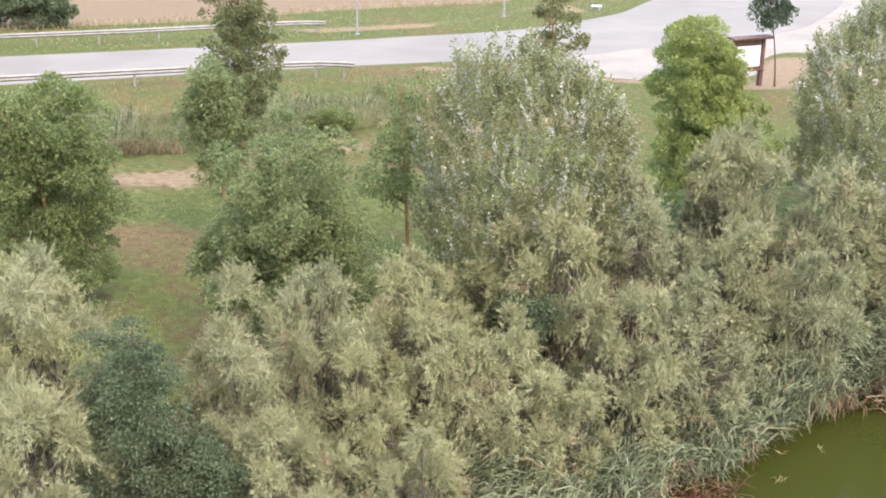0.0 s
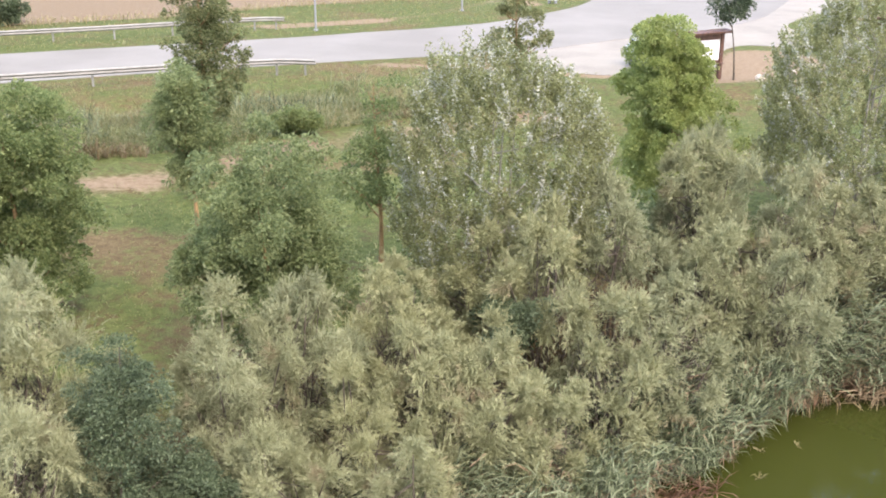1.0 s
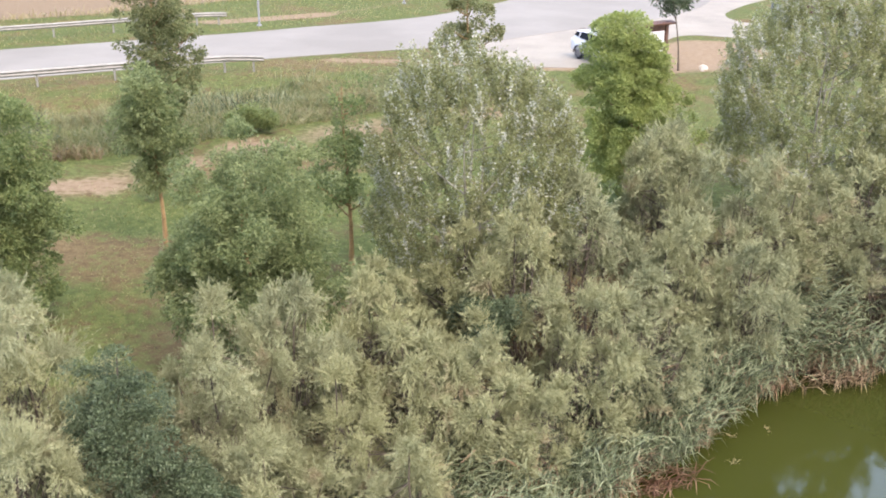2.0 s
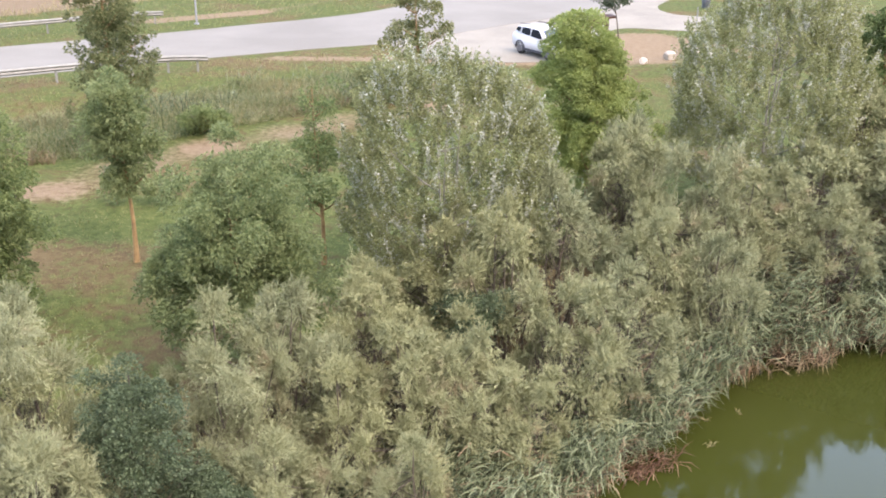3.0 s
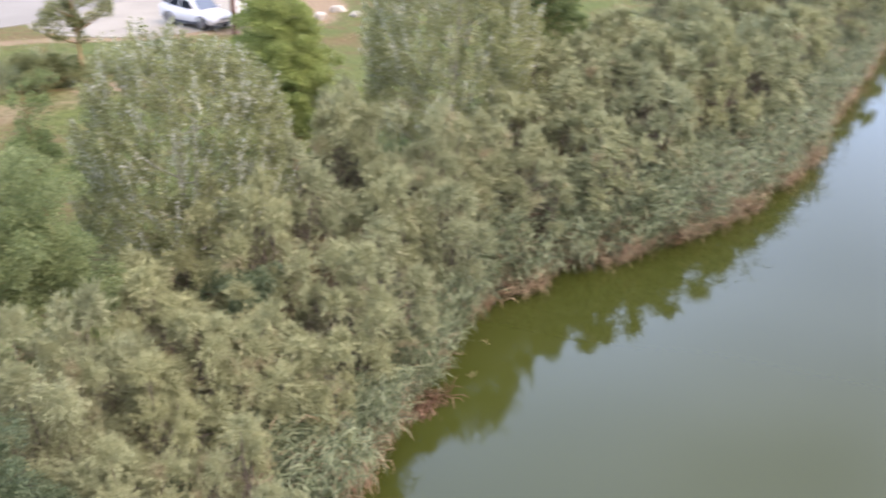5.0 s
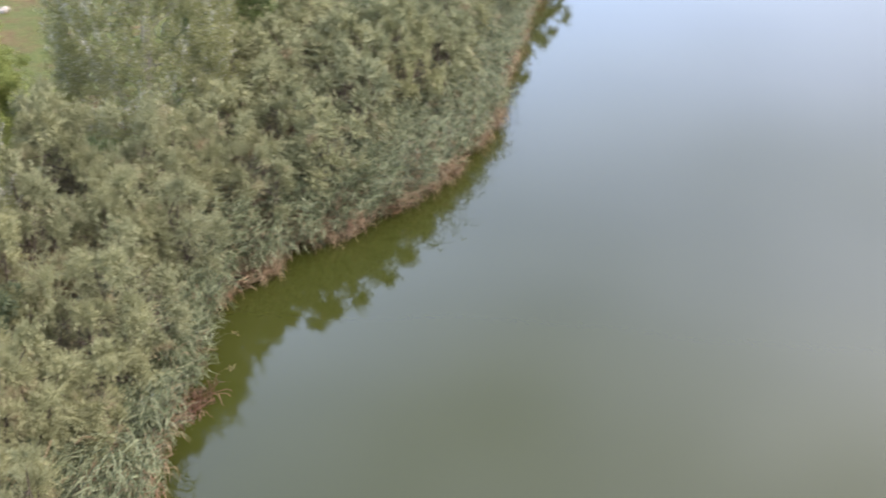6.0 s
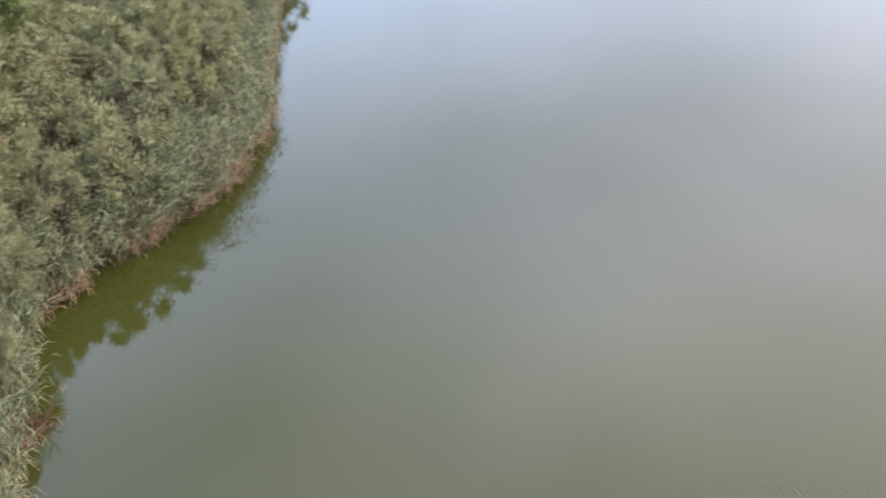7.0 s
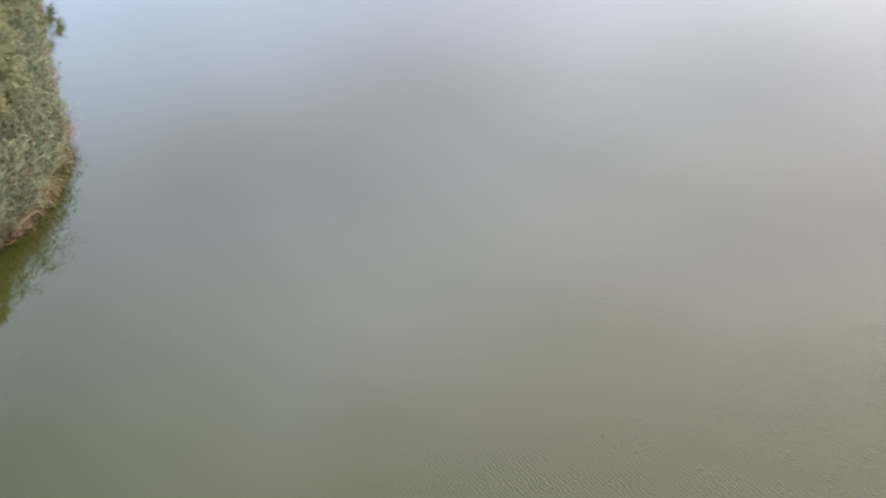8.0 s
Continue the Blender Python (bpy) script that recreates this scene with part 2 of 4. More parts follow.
def make_water():
    m, nt, b, out = nodes_of("green_lake_water")
    drift = tex_noise(nt, 0.06, 3, 0.5)
    nt.nodes.remove(b)
    body, gloss = nt.nodes.new("ShaderNodeBsdfDiffuse"), nt.nodes.new("ShaderNodeBsdfGlossy")
    edge, mix = nt.nodes.new("ShaderNodeFresnel"), nt.nodes.new("ShaderNodeMixShader")
    nt.links.new(ramp(nt, drift, [(0.3, (0.026, 0.032, 0.006)), (0.7, (0.035, 0.041, 0.008))]), body.inputs["Color"])
    gloss.inputs["Roughness"].default_value, edge.inputs["IOR"].default_value = 0.045, 1.39
    nt.links.new(edge.outputs[0], mix.inputs[0])
    nt.links.new(body.outputs[0], mix.inputs[1])
    nt.links.new(gloss.outputs[0], mix.inputs[2])
    nt.links.new(mix.outputs[0], out.inputs[0])
    rip = calc(nt, 'MULTIPLY', tex_noise(nt, 5.5, 2, 0.5, stretch=(1.0, 0.5, 1)), 0.3)
    # a breeze ruffles the open lake beyond a slanting line
    c = nt.nodes.new("ShaderNodeTexCoord")
    off = nt.nodes.new("ShaderNodeVectorMath")
    off.operation = 'DOT_PRODUCT'
    off.inputs[1].default_value = (-0.43, -0.90, 0.0)
    nt.links.new(c.outputs["Object"], off.inputs[0])
    gust = nt.nodes.new("ShaderNodeMapRange")
    for i, v in ((1, -14.6), (2, -7.0), (3, 0.0), (4, 1.0)):
        gust.inputs[i].default_value = v
    nt.links.new(calc(nt, 'ADD', off.outputs["Value"], calc(nt, 'MULTIPLY', calc(nt, 'SUBTRACT', tex_noise(nt, 0.35, 3), 0.5), 7.0)), gust.inputs[0])
    turn = nt.nodes.new("ShaderNodeMapping")
    turn.inputs["Rotation"].default_value = (0, 0, radians(23))
    wave = nt.nodes.new("ShaderNodeTexWave")
    wave.inputs["Scale"].default_value, wave.inputs["Distortion"].default_value, wave.inputs["Detail"].default_value, wave.inputs["Detail Scale"].default_value = 3.1, 7.0, 2.0, 1.4
    nt.links.new(c.outputs["Object"], turn.inputs[0])
    nt.links.new(turn.outputs[0], wave.inputs["Vector"])
    crest = calc(nt, 'MULTIPLY', wave.outputs["Fac"], calc(nt, 'MULTIPLY', gust.outputs[0], ramp(nt, tex_noise(nt, 0.9, 3), [(0.36, (0.1, 0.1, 0.1)), (0.66, (1, 1, 1))])))
    for node in (gloss, edge):
        relief(nt, node, calc(nt, 'ADD', rip, calc(nt, 'MULTIPLY', crest, 4.2)), 0.12, 0.04)
    return m


M_WATER = make_water()


# ---------------------------------------------------------------- building helpers
def mesh_of(name, verts, faces, mats, index=None, smooth=False):
    """A mesh from arrays; faces is an (n, 3) or (n, 4) array."""
    me = bpy.data.meshes.new(name)
    verts, faces = np.asarray(verts, np.float32), np.asarray(faces, np.int32)
    n, k = faces.shape
    me.vertices.add(len(verts))
    me.vertices.foreach_set("co", verts.ravel())
    me.loops.add(n * k)
    me.loops.foreach_set("vertex_index", faces.ravel())
    me.polygons.add(n)
    me.polygons.foreach_set("loop_start", np.arange(0, n * k, k, dtype=np.int32))
    for mt in mats if isinstance(mats, (list, tuple)) else [mats]:
        me.materials.append(mt)
    if index is not None:
        me.polygons.foreach_set("material_index", np.asarray(index, np.int32))
    me.polygons.foreach_set("use_smooth", np.full(n, smooth))
    me.update(calc_edges=True)
    return me


def part(name, bm, material, parent, label="", smooth=False):
    me = bpy.data.meshes.new(name)
    bmesh.ops.recalc_face_normals(bm, faces=bm.faces)
    bm.to_mesh(me)
    bm.free()
    me.materials.append(material)
    if smooth:
        for p in me.polygons:
            p.use_smooth = True
    ob = new(name, me)
    ob.parent = parent
    return tagged(ob, label)


def hang(name, me, parent, label=""):
    ob = new(name, me)
    ob.parent = parent
    return tagged(ob, label)


def thing(name, m, label, category, group="", kind=""):
    ob = new(name)
    ob.matrix_basis = m
    return tagged(ob, label, category, group, kind)


def add_box(bm, cx, cy, cz, sx, sy, sz, bevel=0.0, rot=None):
    r = bmesh.ops.create_cube(bm, size=1.0)
    vs = r["verts"]
    bmesh.ops.scale(bm, vec=(sx, sy, sz), verts=vs)
    if bevel:
        es = list({e for v in vs for e in v.link_edges})
        out = bmesh.ops.bevel(bm, geom=es, offset=bevel, segments=1, affect='EDGES')
        vs = list({v for f in out["faces"] for v in f.verts} | {v for v in vs if v.is_valid})
    if rot is not None:
        bmesh.ops.transform(bm, matrix=rot, verts=vs)
    bmesh.ops.translate(bm, vec=(cx, cy, cz), verts=vs)
    return vs


def tube(paths, sides=6):
    """Tapered tubes along (points, radii) paths as arrays of vertices and quads."""
    V, F, base = [], [], 0
    ring = np.linspace(0, 2 * np.pi, sides, endpoint=False)
    for pts, rad in paths:
        pts = np.asarray(pts, float)
        tan = np.gradient(pts, axis=0)
        tan /= np.linalg.norm(tan, axis=1, keepdims=True) + 1e-9
        ref = np.where(np.abs(tan[:, 2:3]) > 0.9, [[1.0, 0, 0]], [[0, 0, 1.0]])
        a = np.cross(tan, ref)
        a /= np.linalg.norm(a, axis=1, keepdims=True) + 1e-9
        b = np.cross(tan, a)
        for i, p in enumerate(pts):
            V.append(p + rad[i] * (np.cos(ring)[:, None] * a[i] + np.sin(ring)[:, None] * b[i]))
        for i in range(len(pts) - 1):
            for k in range(sides):
                q = (k + 1) % sides
                F.append((base + i * sides + k, base + i * sides + q, base + (i + 1) * sides + q, base + (i + 1) * sides + k))
        base += len(pts) * sides
    return np.concatenate(V), np.array(F)


def unit(v):
    return v / (np.linalg.norm(v, axis=-1, keepdims=True) + 1e-9)


def leaf_quads(rng, pos, way, length, width):
    """Folded diamond leaves at pos, growing along way."""
    n = len(pos)
    way = unit(way)
    side = unit(np.cross(way, rng.normal(size=(n, 3))))
    up = np.cross(side, way)
    L, W = length[:, None], width[:, None]
    mid = pos + way * L * 0.45 + up * W * 0.18
    v = np.stack([pos, mid + side * W * 0.5, pos + way * L - up * W * 0.25, mid - side * W * 0.5], 1).reshape(-1, 3)
    return v, np.arange(4 * n).reshape(-1, 4)


def blades(rng, pos, way, length, width, droop):
    """Bent tapering blades: three triangles each."""
    n = len(pos)
    way = unit(way)
    side = unit(np.cross(way, rng.normal(size=(n, 3)) * 0.4 + [0, 0, 1.0]))
    L, W = length[:, None], width[:, None]
    mid = pos + way * L * 0.55
    bent = unit(way + np.array([0, 0, -1.0]) * droop[:, None])
    tip = mid + bent * L * 0.5
    v = np.stack([pos - side * W * 0.35, pos + side * W * 0.35, mid - side * W * 0.5, mid + side * W * 0.5, tip], 1).reshape(-1, 3)
    o = (np.arange(n) * 5)[:, None]
    f = np.concatenate([o + [0, 1, 3], o + [0, 3, 2], o + [2, 3, 4]], 1).reshape(-1, 3)
    return v, f


# ---------------------------------------------------------------- ground and lake
SHORE = np.array([(-300, -160), (-60, -22), (-26, -5), (-12, 4), (-5, 9.5), (-1.8, 13.7), (-0.1, 17.2), (0.5, 18.4), (0.65, 20.1), (1.65, 21.1), (2.15, 23.25),
                  (3.3, 25.8), (4.9, 26.7), (6.6, 28.3), (8.4, 29.0), (10.9, 30.4), (13.2, 32.3), (15.9, 35.3), (19.1, 39.5),
                  (21.4, 44.3), (24.9, 49.7), (28.5, 56.0), (31.7, 61.2), (36.8, 68.5), (44, 74), (60, 80), (100, 88), (160, 70), (230, 10), (240, -120), (120, -260), (-120, -300)], float)


def seg_dist(P, A, B):
    d = B - A
    t = np.clip(((P - A) @ d) / (d @ d), 0, 1)
    return np.linalg.norm(P - A - t[..., None] * d, axis=-1)


def line_dist(P, pts):
    return np.min([seg_dist(P, np.asarray(a, float), np.asarray(b, float)) for a, b in zip(pts[:-1], pts[1:])], axis=0)


def inside(P, poly):
    x, y = P[..., 0], P[..., 1]
    hit = np.zeros(x.shape, bool)
    for (x0, y0), (x1, y1) in zip(poly, np.roll(poly, -1, axis=0)):
        c = (y0 > y) != (y1 > y)
        with np.errstate(divide='ignore', invalid='ignore'):
            hit ^= c & (x < (x1 - x0) * (y - y0) / (y1 - y0) + x0)
    return hit


def inland(P):
    """Metres from the shoreline, positive on land."""
    P = np.asarray(P, float)
    d = line_dist(P, np.vstack([SHORE, SHORE[:1]]))
    return np.where(inside(P, SHORE), -d, d)


def step(a, b, v):
    t = np.clip((v - a) / (b - a), 0, 1)
    return t * t * (3 - 2 * t)


def wobble(P, scale, seed):
    x, y = P[..., 0] * scale, P[..., 1] * scale
    return (np.sin(x * 1.3 + 2.1 * np.sin(y * 0.7 + seed) + seed * 3) + np.sin(y * 1.7 + 1.7 * np.sin(x * 0.9 - seed) - seed)) * 0.25


ROAD_U = np.array([0.655, 0.756])
ROAD_N = np.array([-0.756, 0.655])


LOT_LINE = [(-22, 60.5), (-14, 63.5), (-9.5, 72), (-7, 84), (-6, 100)]


def height(P):
    d = inland(P)
    z = np.where(d > 0, -0.25 + 2.25 * step(-1.0, 8.5, d), -0.25 + 1.5 * np.maximum(d, -6) / 6)
    s = (P - np.array([-28.1, 54.0])) @ ROAD_N
    soft = step(9, 12, d) * (1 - step(-4, -1, s)) * step(5, 8, line_dist(P, LOT_LINE))
    ditch = np.exp(-((s + 7.5) / 2.2) ** 2) * (1 - step(-20, 4, (P - np.array([-28.1, 54.0])) @ ROAD_U - 12))
    return z + soft * (0.12 * wobble(P, 0.35, 1.0) + 0.05 * wobble(P, 1.3, 2.0)) - 0.45 * ditch * step(9, 12, d)


def gz(x, y):
    return float(height(np.array([[x, y]], float))[0])


def spaced(lo, hi, d, far):
    core = np.arange(lo, hi, d)
    out = np.geomspace(d, far, 26)
    return np.concatenate([lo - np.cumsum(out)[::-1], core, core[-1] + np.cumsum(out)])


gx, gy = spaced(-66, 46, 0.6, 700), spaced(0, 108, 0.6, 700)
GX, GY = np.meshgrid(gx, gy)
GP = np.stack([GX, GY], -1)
GH = height(GP)
ny, nx = GX.shape
gi = np.arange(nx * ny).reshape(ny, nx)
gf = np.stack([gi[:-1, :-1], gi[:-1, 1:], gi[1:, 1:], gi[1:, :-1]], -1).reshape(-1, 4)
g_me = mesh_of("ground", np.stack([GX, GY, GH], -1).reshape(-1, 3), gf, M_GROUND, smooth=True)

SAND_LINE = [(-27, 24.5), (-21.5, 29.4), (-19.3, 36.3), (-17.6, 39.0), (-15, 43.0), (-11, 48.5)]
FIELD_LINE = [(-90, 18), (-60.6, 55.2), (-51.5, 66.6), (-46.7, 77.7), (-36.7, 92.9), (-34, 130)]
FIELD = np.array([(-400, -100), *FIELD_LINE, (-60, 400), (-600, 400)], float)
inl = inland(GP)
sand = (0.60 + 0.35 * wobble(GP, 0.8, 5.0)) * np.exp(-(line_dist(GP, SAND_LINE) / 2.1) ** 2)
sand += 0.95 * np.exp(-((GX + 4.6) ** 2 / 9 + (GY - 68.5) ** 2 / 16))
sand += 0.62 * np.exp(-((GX + 3.6) ** 2 / 5 + (GY - 63.0) ** 2 / 6)) + 0.5 * np.exp(-((GX + 6.6) ** 2 / 3 + (GY - 60.0) ** 2 / 2))
sand += 0.85 * np.exp(-(line_dist(GP, [(-5.6, 63.0), (-6.2, 70.5), (-3.8, 67.5)]) / 1.7) ** 2)
sand += 0.75 * np.exp(-(line_dist(GP, [(-25.5, 56.3), (-18, 58.5), (-13, 58.6), (-7, 60.5)]) / 1.0) ** 2)
sand += 0.8 * np.exp(-(line_dist(GP, [(-40.5, 67.2), (-37.9, 70.8), (-35.6, 73.8)]) / 1.1) ** 2)
sand += 0.9 * np.exp(-(line_dist(GP, [(-31.5, 92.5), (-28.8, 89.5)]) / 1.3) ** 2)
sand += 0.45 * np.exp(-(line_dist(GP, [(-43, 66), (-36.5, 72.5), (-33.5, 79), (-33, 90)]) / 1.3) ** 2)
sand += 0.52 * np.exp(-(np.hypot(GX + 8.0, GY - 22.8) / 1.7) ** 2) + 0.5 * np.exp(-(np.hypot(GX + 6.9, GY - 26.6) / 0.9) ** 2) + 0.45 * np.exp(-(np.hypot(GX + 14.8, GY - 24.6) / 1.0) ** 2)
lush = 0.60 + 0.27 * wobble(GP, 0.28, 4.0)
lush += 0.35 * np.exp(-(line_dist(GP, [(-24, 22.8), (-19.5, 25.3), (-17.0, 27.6), (-12, 34)]) / 1.4) ** 2)
lush -= 0.5 * np.exp(-(line_dist(GP, [(-20.8, 24.4), (-18.3, 26.9)]) / 0.16) ** 2)
lush -= 0.40 * np.exp(-(np.hypot((GX + 17.5) / 4.0, (GY - 23.5) / 1.8)) ** 2)
lush += 0.10 * step(1.5, 3.0, (GP - np.array([-28.1, 54.0])) @ ROAD_N) - 0.06 * step(-4, -1, (GP - np.array([-28.1, 54.0])) @ ROAD_N)
lush -= 0.6 * (1 - step(3.5, 8, inl))
fieldm = np.where(inside(GP, FIELD), 1.0, 0.0) * step(0, 1.6, line_dist(GP, FIELD_LINE))
zone = g_me.color_attributes.new("zone", 'FLOAT_COLOR', 'POINT')
zc = np.stack([np.clip(sand, 0, 1), np.clip(lush, 0, 1), fieldm, np.ones_like(sand)], -1).astype(np.float32)
zone.data.foreach_set("color", zc.ravel())
# strongest beneath the reed belt, where the ground colour carries their shade
mud_shade_mask = 1 - step(2.5, 5.0, inl)
wet_shade_layer = g_me.color_attributes.new("mud_shade", 'FLOAT_COLOR', 'POINT')
wet_shade_layer.data.foreach_set("color", np.stack([mud_shade_mask, mud_shade_mask, mud_shade_mask, np.ones_like(mud_shade_mask)], -1).astype(np.float32).ravel())
tagged(new("ground", g_me), "dry meadow ground with green grass and bare sandy patches", "ground", kind="structure")

tagged(new("water", mesh_of("water", [(-320, -320, 0), (320, -320, 0), (320, 120, 0), (-320, 120, 0)], [(0, 1, 2, 3)], M_WATER)), "calm murky green lake water mirroring a cloudy sky", "lake", kind="structure")


def slab(name, outline, z, mat, label, category):
    bm = bmesh.new()
    f = bm.faces.new([bm.verts.new((x, y, z)) for x, y in outline])
    r = bmesh.ops.extrude_face_region(bm, geom=[f])
    bmesh.ops.translate(bm, vec=(0, 0, -0.25), verts=[v for v in r["geom"] if isinstance(v, bmesh.types.BMVert)])
    bmesh.ops.triangulate(bm, faces=bm.faces)
    ob = part(name, bm, mat, None, label)
    return tagged(ob, category=category, kind="structure")


def smooth_line(pts, n=4):
    """Catmull-Rom points through pts."""
    p = np.array([pts[0], *pts, pts[-1]], float)
    out = []
    for i in range(1, len(p) - 2):
        for k in range(n):
            t = k / n
            a, b, c, d = p[i - 1], p[i], p[i + 1], p[i + 2]
            out.append(0.5 * (2 * b + (c - a) * t + (2 * a - 5 * b + 4 * c - d) * t * t + (3 * b - a - 3 * c + d) * t ** 3))
    return [tuple(v) for v in out] + [tuple(p[-1])]


NEAR_EDGE = smooth_line([(-140, -82), (-80, -6), (-42.6, 39.9), (-32.0, 52.2), (-25.0, 59.6), (-20.2, 64.0), (-18.6, 67.2), (-15.4, 73.8), (-10.7, 82.6), (-9.0, 95), (-12, 125), (-30, 190)])
FAR_EDGE = smooth_line([(-149, -75), (-88, 1.5), (-50.6, 46.6), (-36.9, 62.7), (-33.6, 67.3), (-30.0, 71.9), (-27.3, 76.8), (-26.0, 82.2), (-24.9, 89.0), (-25.4, 97), (-29, 125), (-46, 188)])
slab("road", NEAR_EDGE + FAR_EDGE[::-1], 2.03, M_ASPHALT, "pale worn asphalt road curving past the junction", "road")
slab("pavement", smooth_line([(-20.8, 63.4), (-19.4, 60.9), (-16.6, 59.2), (-13.0, 58.9), (-9.6, 60.4), (-7.8, 63.0), (-7.6, 66.5), (-8.4, 71), (-7.4, 74.3), (-3.7, 74.4), (-1.3, 75.0), (-0.6, 78.8), (-2.4, 81.4), (-5.0, 82.4), (-6.6, 86), (-6, 92), (-4, 104), (-9, 126)]) + [(-13, 124), (-10.5, 95), (-12, 82), (-16, 74), (-19.5, 67), (-20.6, 64.6)], 2.016, M_GRAVEL, "white gravel parking area beside the road", "parking lot")

# ---------------------------------------------------------------- tamarisk shrubs along the bank
def needles(rng, pos, way, length, width):
    """Thin pointed needles, one triangle each."""
    side = unit(np.cross(way, rng.normal(size=pos.shape)))
    way = unit(way)
    v = np.stack([pos - side * width[:, None] * 0.5, pos + side * width[:, None] * 0.5, pos + way * length[:, None]], 1).reshape(-1, 3)
    return v, np.arange(3 * len(pos)).reshape(-1, 3)


def tamarisk_parts(seed, plumes, sprays, per, wide):
    """Meshes of one shrub, four metres high and over three across: stems and feathery foliage in separate rounded plumes."""
    rng = np.random.default_rng(seed)
    lobes = rng.uniform(0, 2 * np.pi, 4)
    n = plumes
    dome = []
    for _ in range(n):
        tries = [(rng.uniform(0, 2 * np.pi), np.arcsin(rng.uniform(0.03, 1.0) ** 0.85), rng.uniform(0.70, 1.08)) for _ in range(9)]
        spot = lambda c: np.array([math.cos(c[1]) * math.cos(c[0]), math.cos(c[1]) * math.sin(c[0]), 1.4 * math.sin(c[1])]) * c[2]
        dome.append(max(tries, key=lambda c: min([np.linalg.norm(spot(c) - spot(o)) for o in dome] or [9])))
    az, el, f = np.array(dome).T
    lob = 0.86 + 0.18 * np.sin(2 * az + lobes[0]) + 0.14 * np.sin(3 * az + lobes[1])
    ctr = np.stack([1.45 * lob * np.cos(el) * f * np.cos(az), 1.45 * lob * np.cos(el) * f * np.sin(az), 0.8 + 2.8 * np.sin(el) * f * (0.86 + 0.14 * np.sin(az * 2 + lobes[2]))], -1)
    out = unit(ctr - [0, 0, 0.9])
    size = rng.uniform(0.42, 0.74, n)
    # each plume is a tuft of drooping sprays that stand out from its heart, each spray is set with needles
    j = np.repeat(np.arange(n), sprays)
    knob = unit(rng.normal(size=(n, 9, 3)) + out[:, None] * 0.8 + [0, 0, 0.5])
    pick = rng.integers(0, 9, len(j))
    aim = unit(knob[j, pick] + rng.normal(size=(len(j), 3)) * 0.36)
    near = np.clip((aim * knob[j, pick]).sum(1), 0, 1) ** 4
    reach = rng.uniform(0.68, 1.10, len(j)) * size[j] * (1.04 - 0.10 * np.abs(aim[:, 2])) * (0.68 + 0.40 * near) * rng.uniform(0.72, 1.12, (n, 9))[j, pick]
    hook = np.array([0, 0, -0.20]) + rng.normal(size=(len(j), 3)) * 0.20
    i = np.repeat(np.arange(len(j)), per)
    u = 0.22 + 0.78 * rng.uniform(0.0, 1.0, len(i)) ** 0.75
    pos = ctr[j][i] + (aim[i] * u[:, None] + hook[i] * (u ** 2)[:, None]) * reach[i][:, None]
    pos += rng.normal(size=(len(i), 3)) * (0.028 * (1.2 - 0.85 * u))[:, None]
    grow = aim[i] * 0.9 + hook[i] * u[:, None] + rng.normal(size=(len(i), 3)) * 0.50
    v, q = needles(rng, pos, grow, rng.uniform(0.050, 0.118, len(i)) * (0.62 + 0.38 * wide / 0.0135), rng.uniform(0.7, 1.25, len(i)) * wide)
    tall = 4.0 / np.percentile(v[:, 2], 99.9)
    v[:, 2] *= tall
    ctr[:, 2] *= tall
    # dead brown twigs fill the inside of the shrub
    m = 900
    deep = unit(rng.normal(size=(m, 3)) + [0, 0, 0.5]) * np.array([0.95, 0.95, 1.9]) * (rng.uniform(0.1, 1.0, (m, 1)) ** 0.4) + [0, 0, 0.9]
    deep[:, 2] = np.abs(deep[:, 2])
    tv, tq = needles(rng, deep, rng.normal(size=(m, 3)) + unit(deep) * 0.9, rng.uniform(0.15, 0.45, m), rng.uniform(0.7, 1.3, m) * min(wide, 0.022))
    crown = mesh_of("foliage", np.concatenate([v, tv]), np.concatenate([q, tq + len(v)]), [M_TAM, M_TAMSTEM], np.concatenate([np.zeros(len(q)), rng.uniform(size=m) < 0.75]))
    stems = []
    for i in rng.choice(n, 10, replace=False):
        b = np.array([rng.normal(0, 0.22), rng.normal(0, 0.22), -0.25])
        e = ctr[i]
        m = b + (e - b) * 0.5 + np.array([*(0.18 * out[i][:2]), 0.35]) * rng.uniform(0.3, 1.2)
        t = np.linspace(0, 1, 6)[:, None]
        pts = (1 - t) ** 2 * b + 2 * t * (1 - t) * m + t * t * e + rng.normal(0, 0.03, (6, 3)) * t
        paths = [(pts, np.linspace(rng.uniform(0.035, 0.07), 0.012, 6))]
        for twig in range(5):
            c = ctr[rng.integers(n)]
            p0 = pts[3 + twig % 2]
            if np.linalg.norm(c - p0) < 1.5:
                paths.append((p0 + (c - p0) * np.linspace(0, 1, 4)[:, None] ** 1.2, np.linspace(0.018, 0.007, 4)))
        sv, sf = tube(paths, 5)
        stems.append(mesh_of("stem", sv, sf, M_TAMSTEM, smooth=True))
    return stems, crown


TAM_CLOSE = [tamarisk_parts(s, 16, 170, 21, 0.0135) for s in range(31, 35)]
TAM_NEAR = [tamarisk_parts(s, 16, 132, 15, 0.0225) for s in range(11, 17)]
TAM_FAR = [tamarisk_parts(s, 16, 72, 10, 0.046) for s in range(21, 25)]
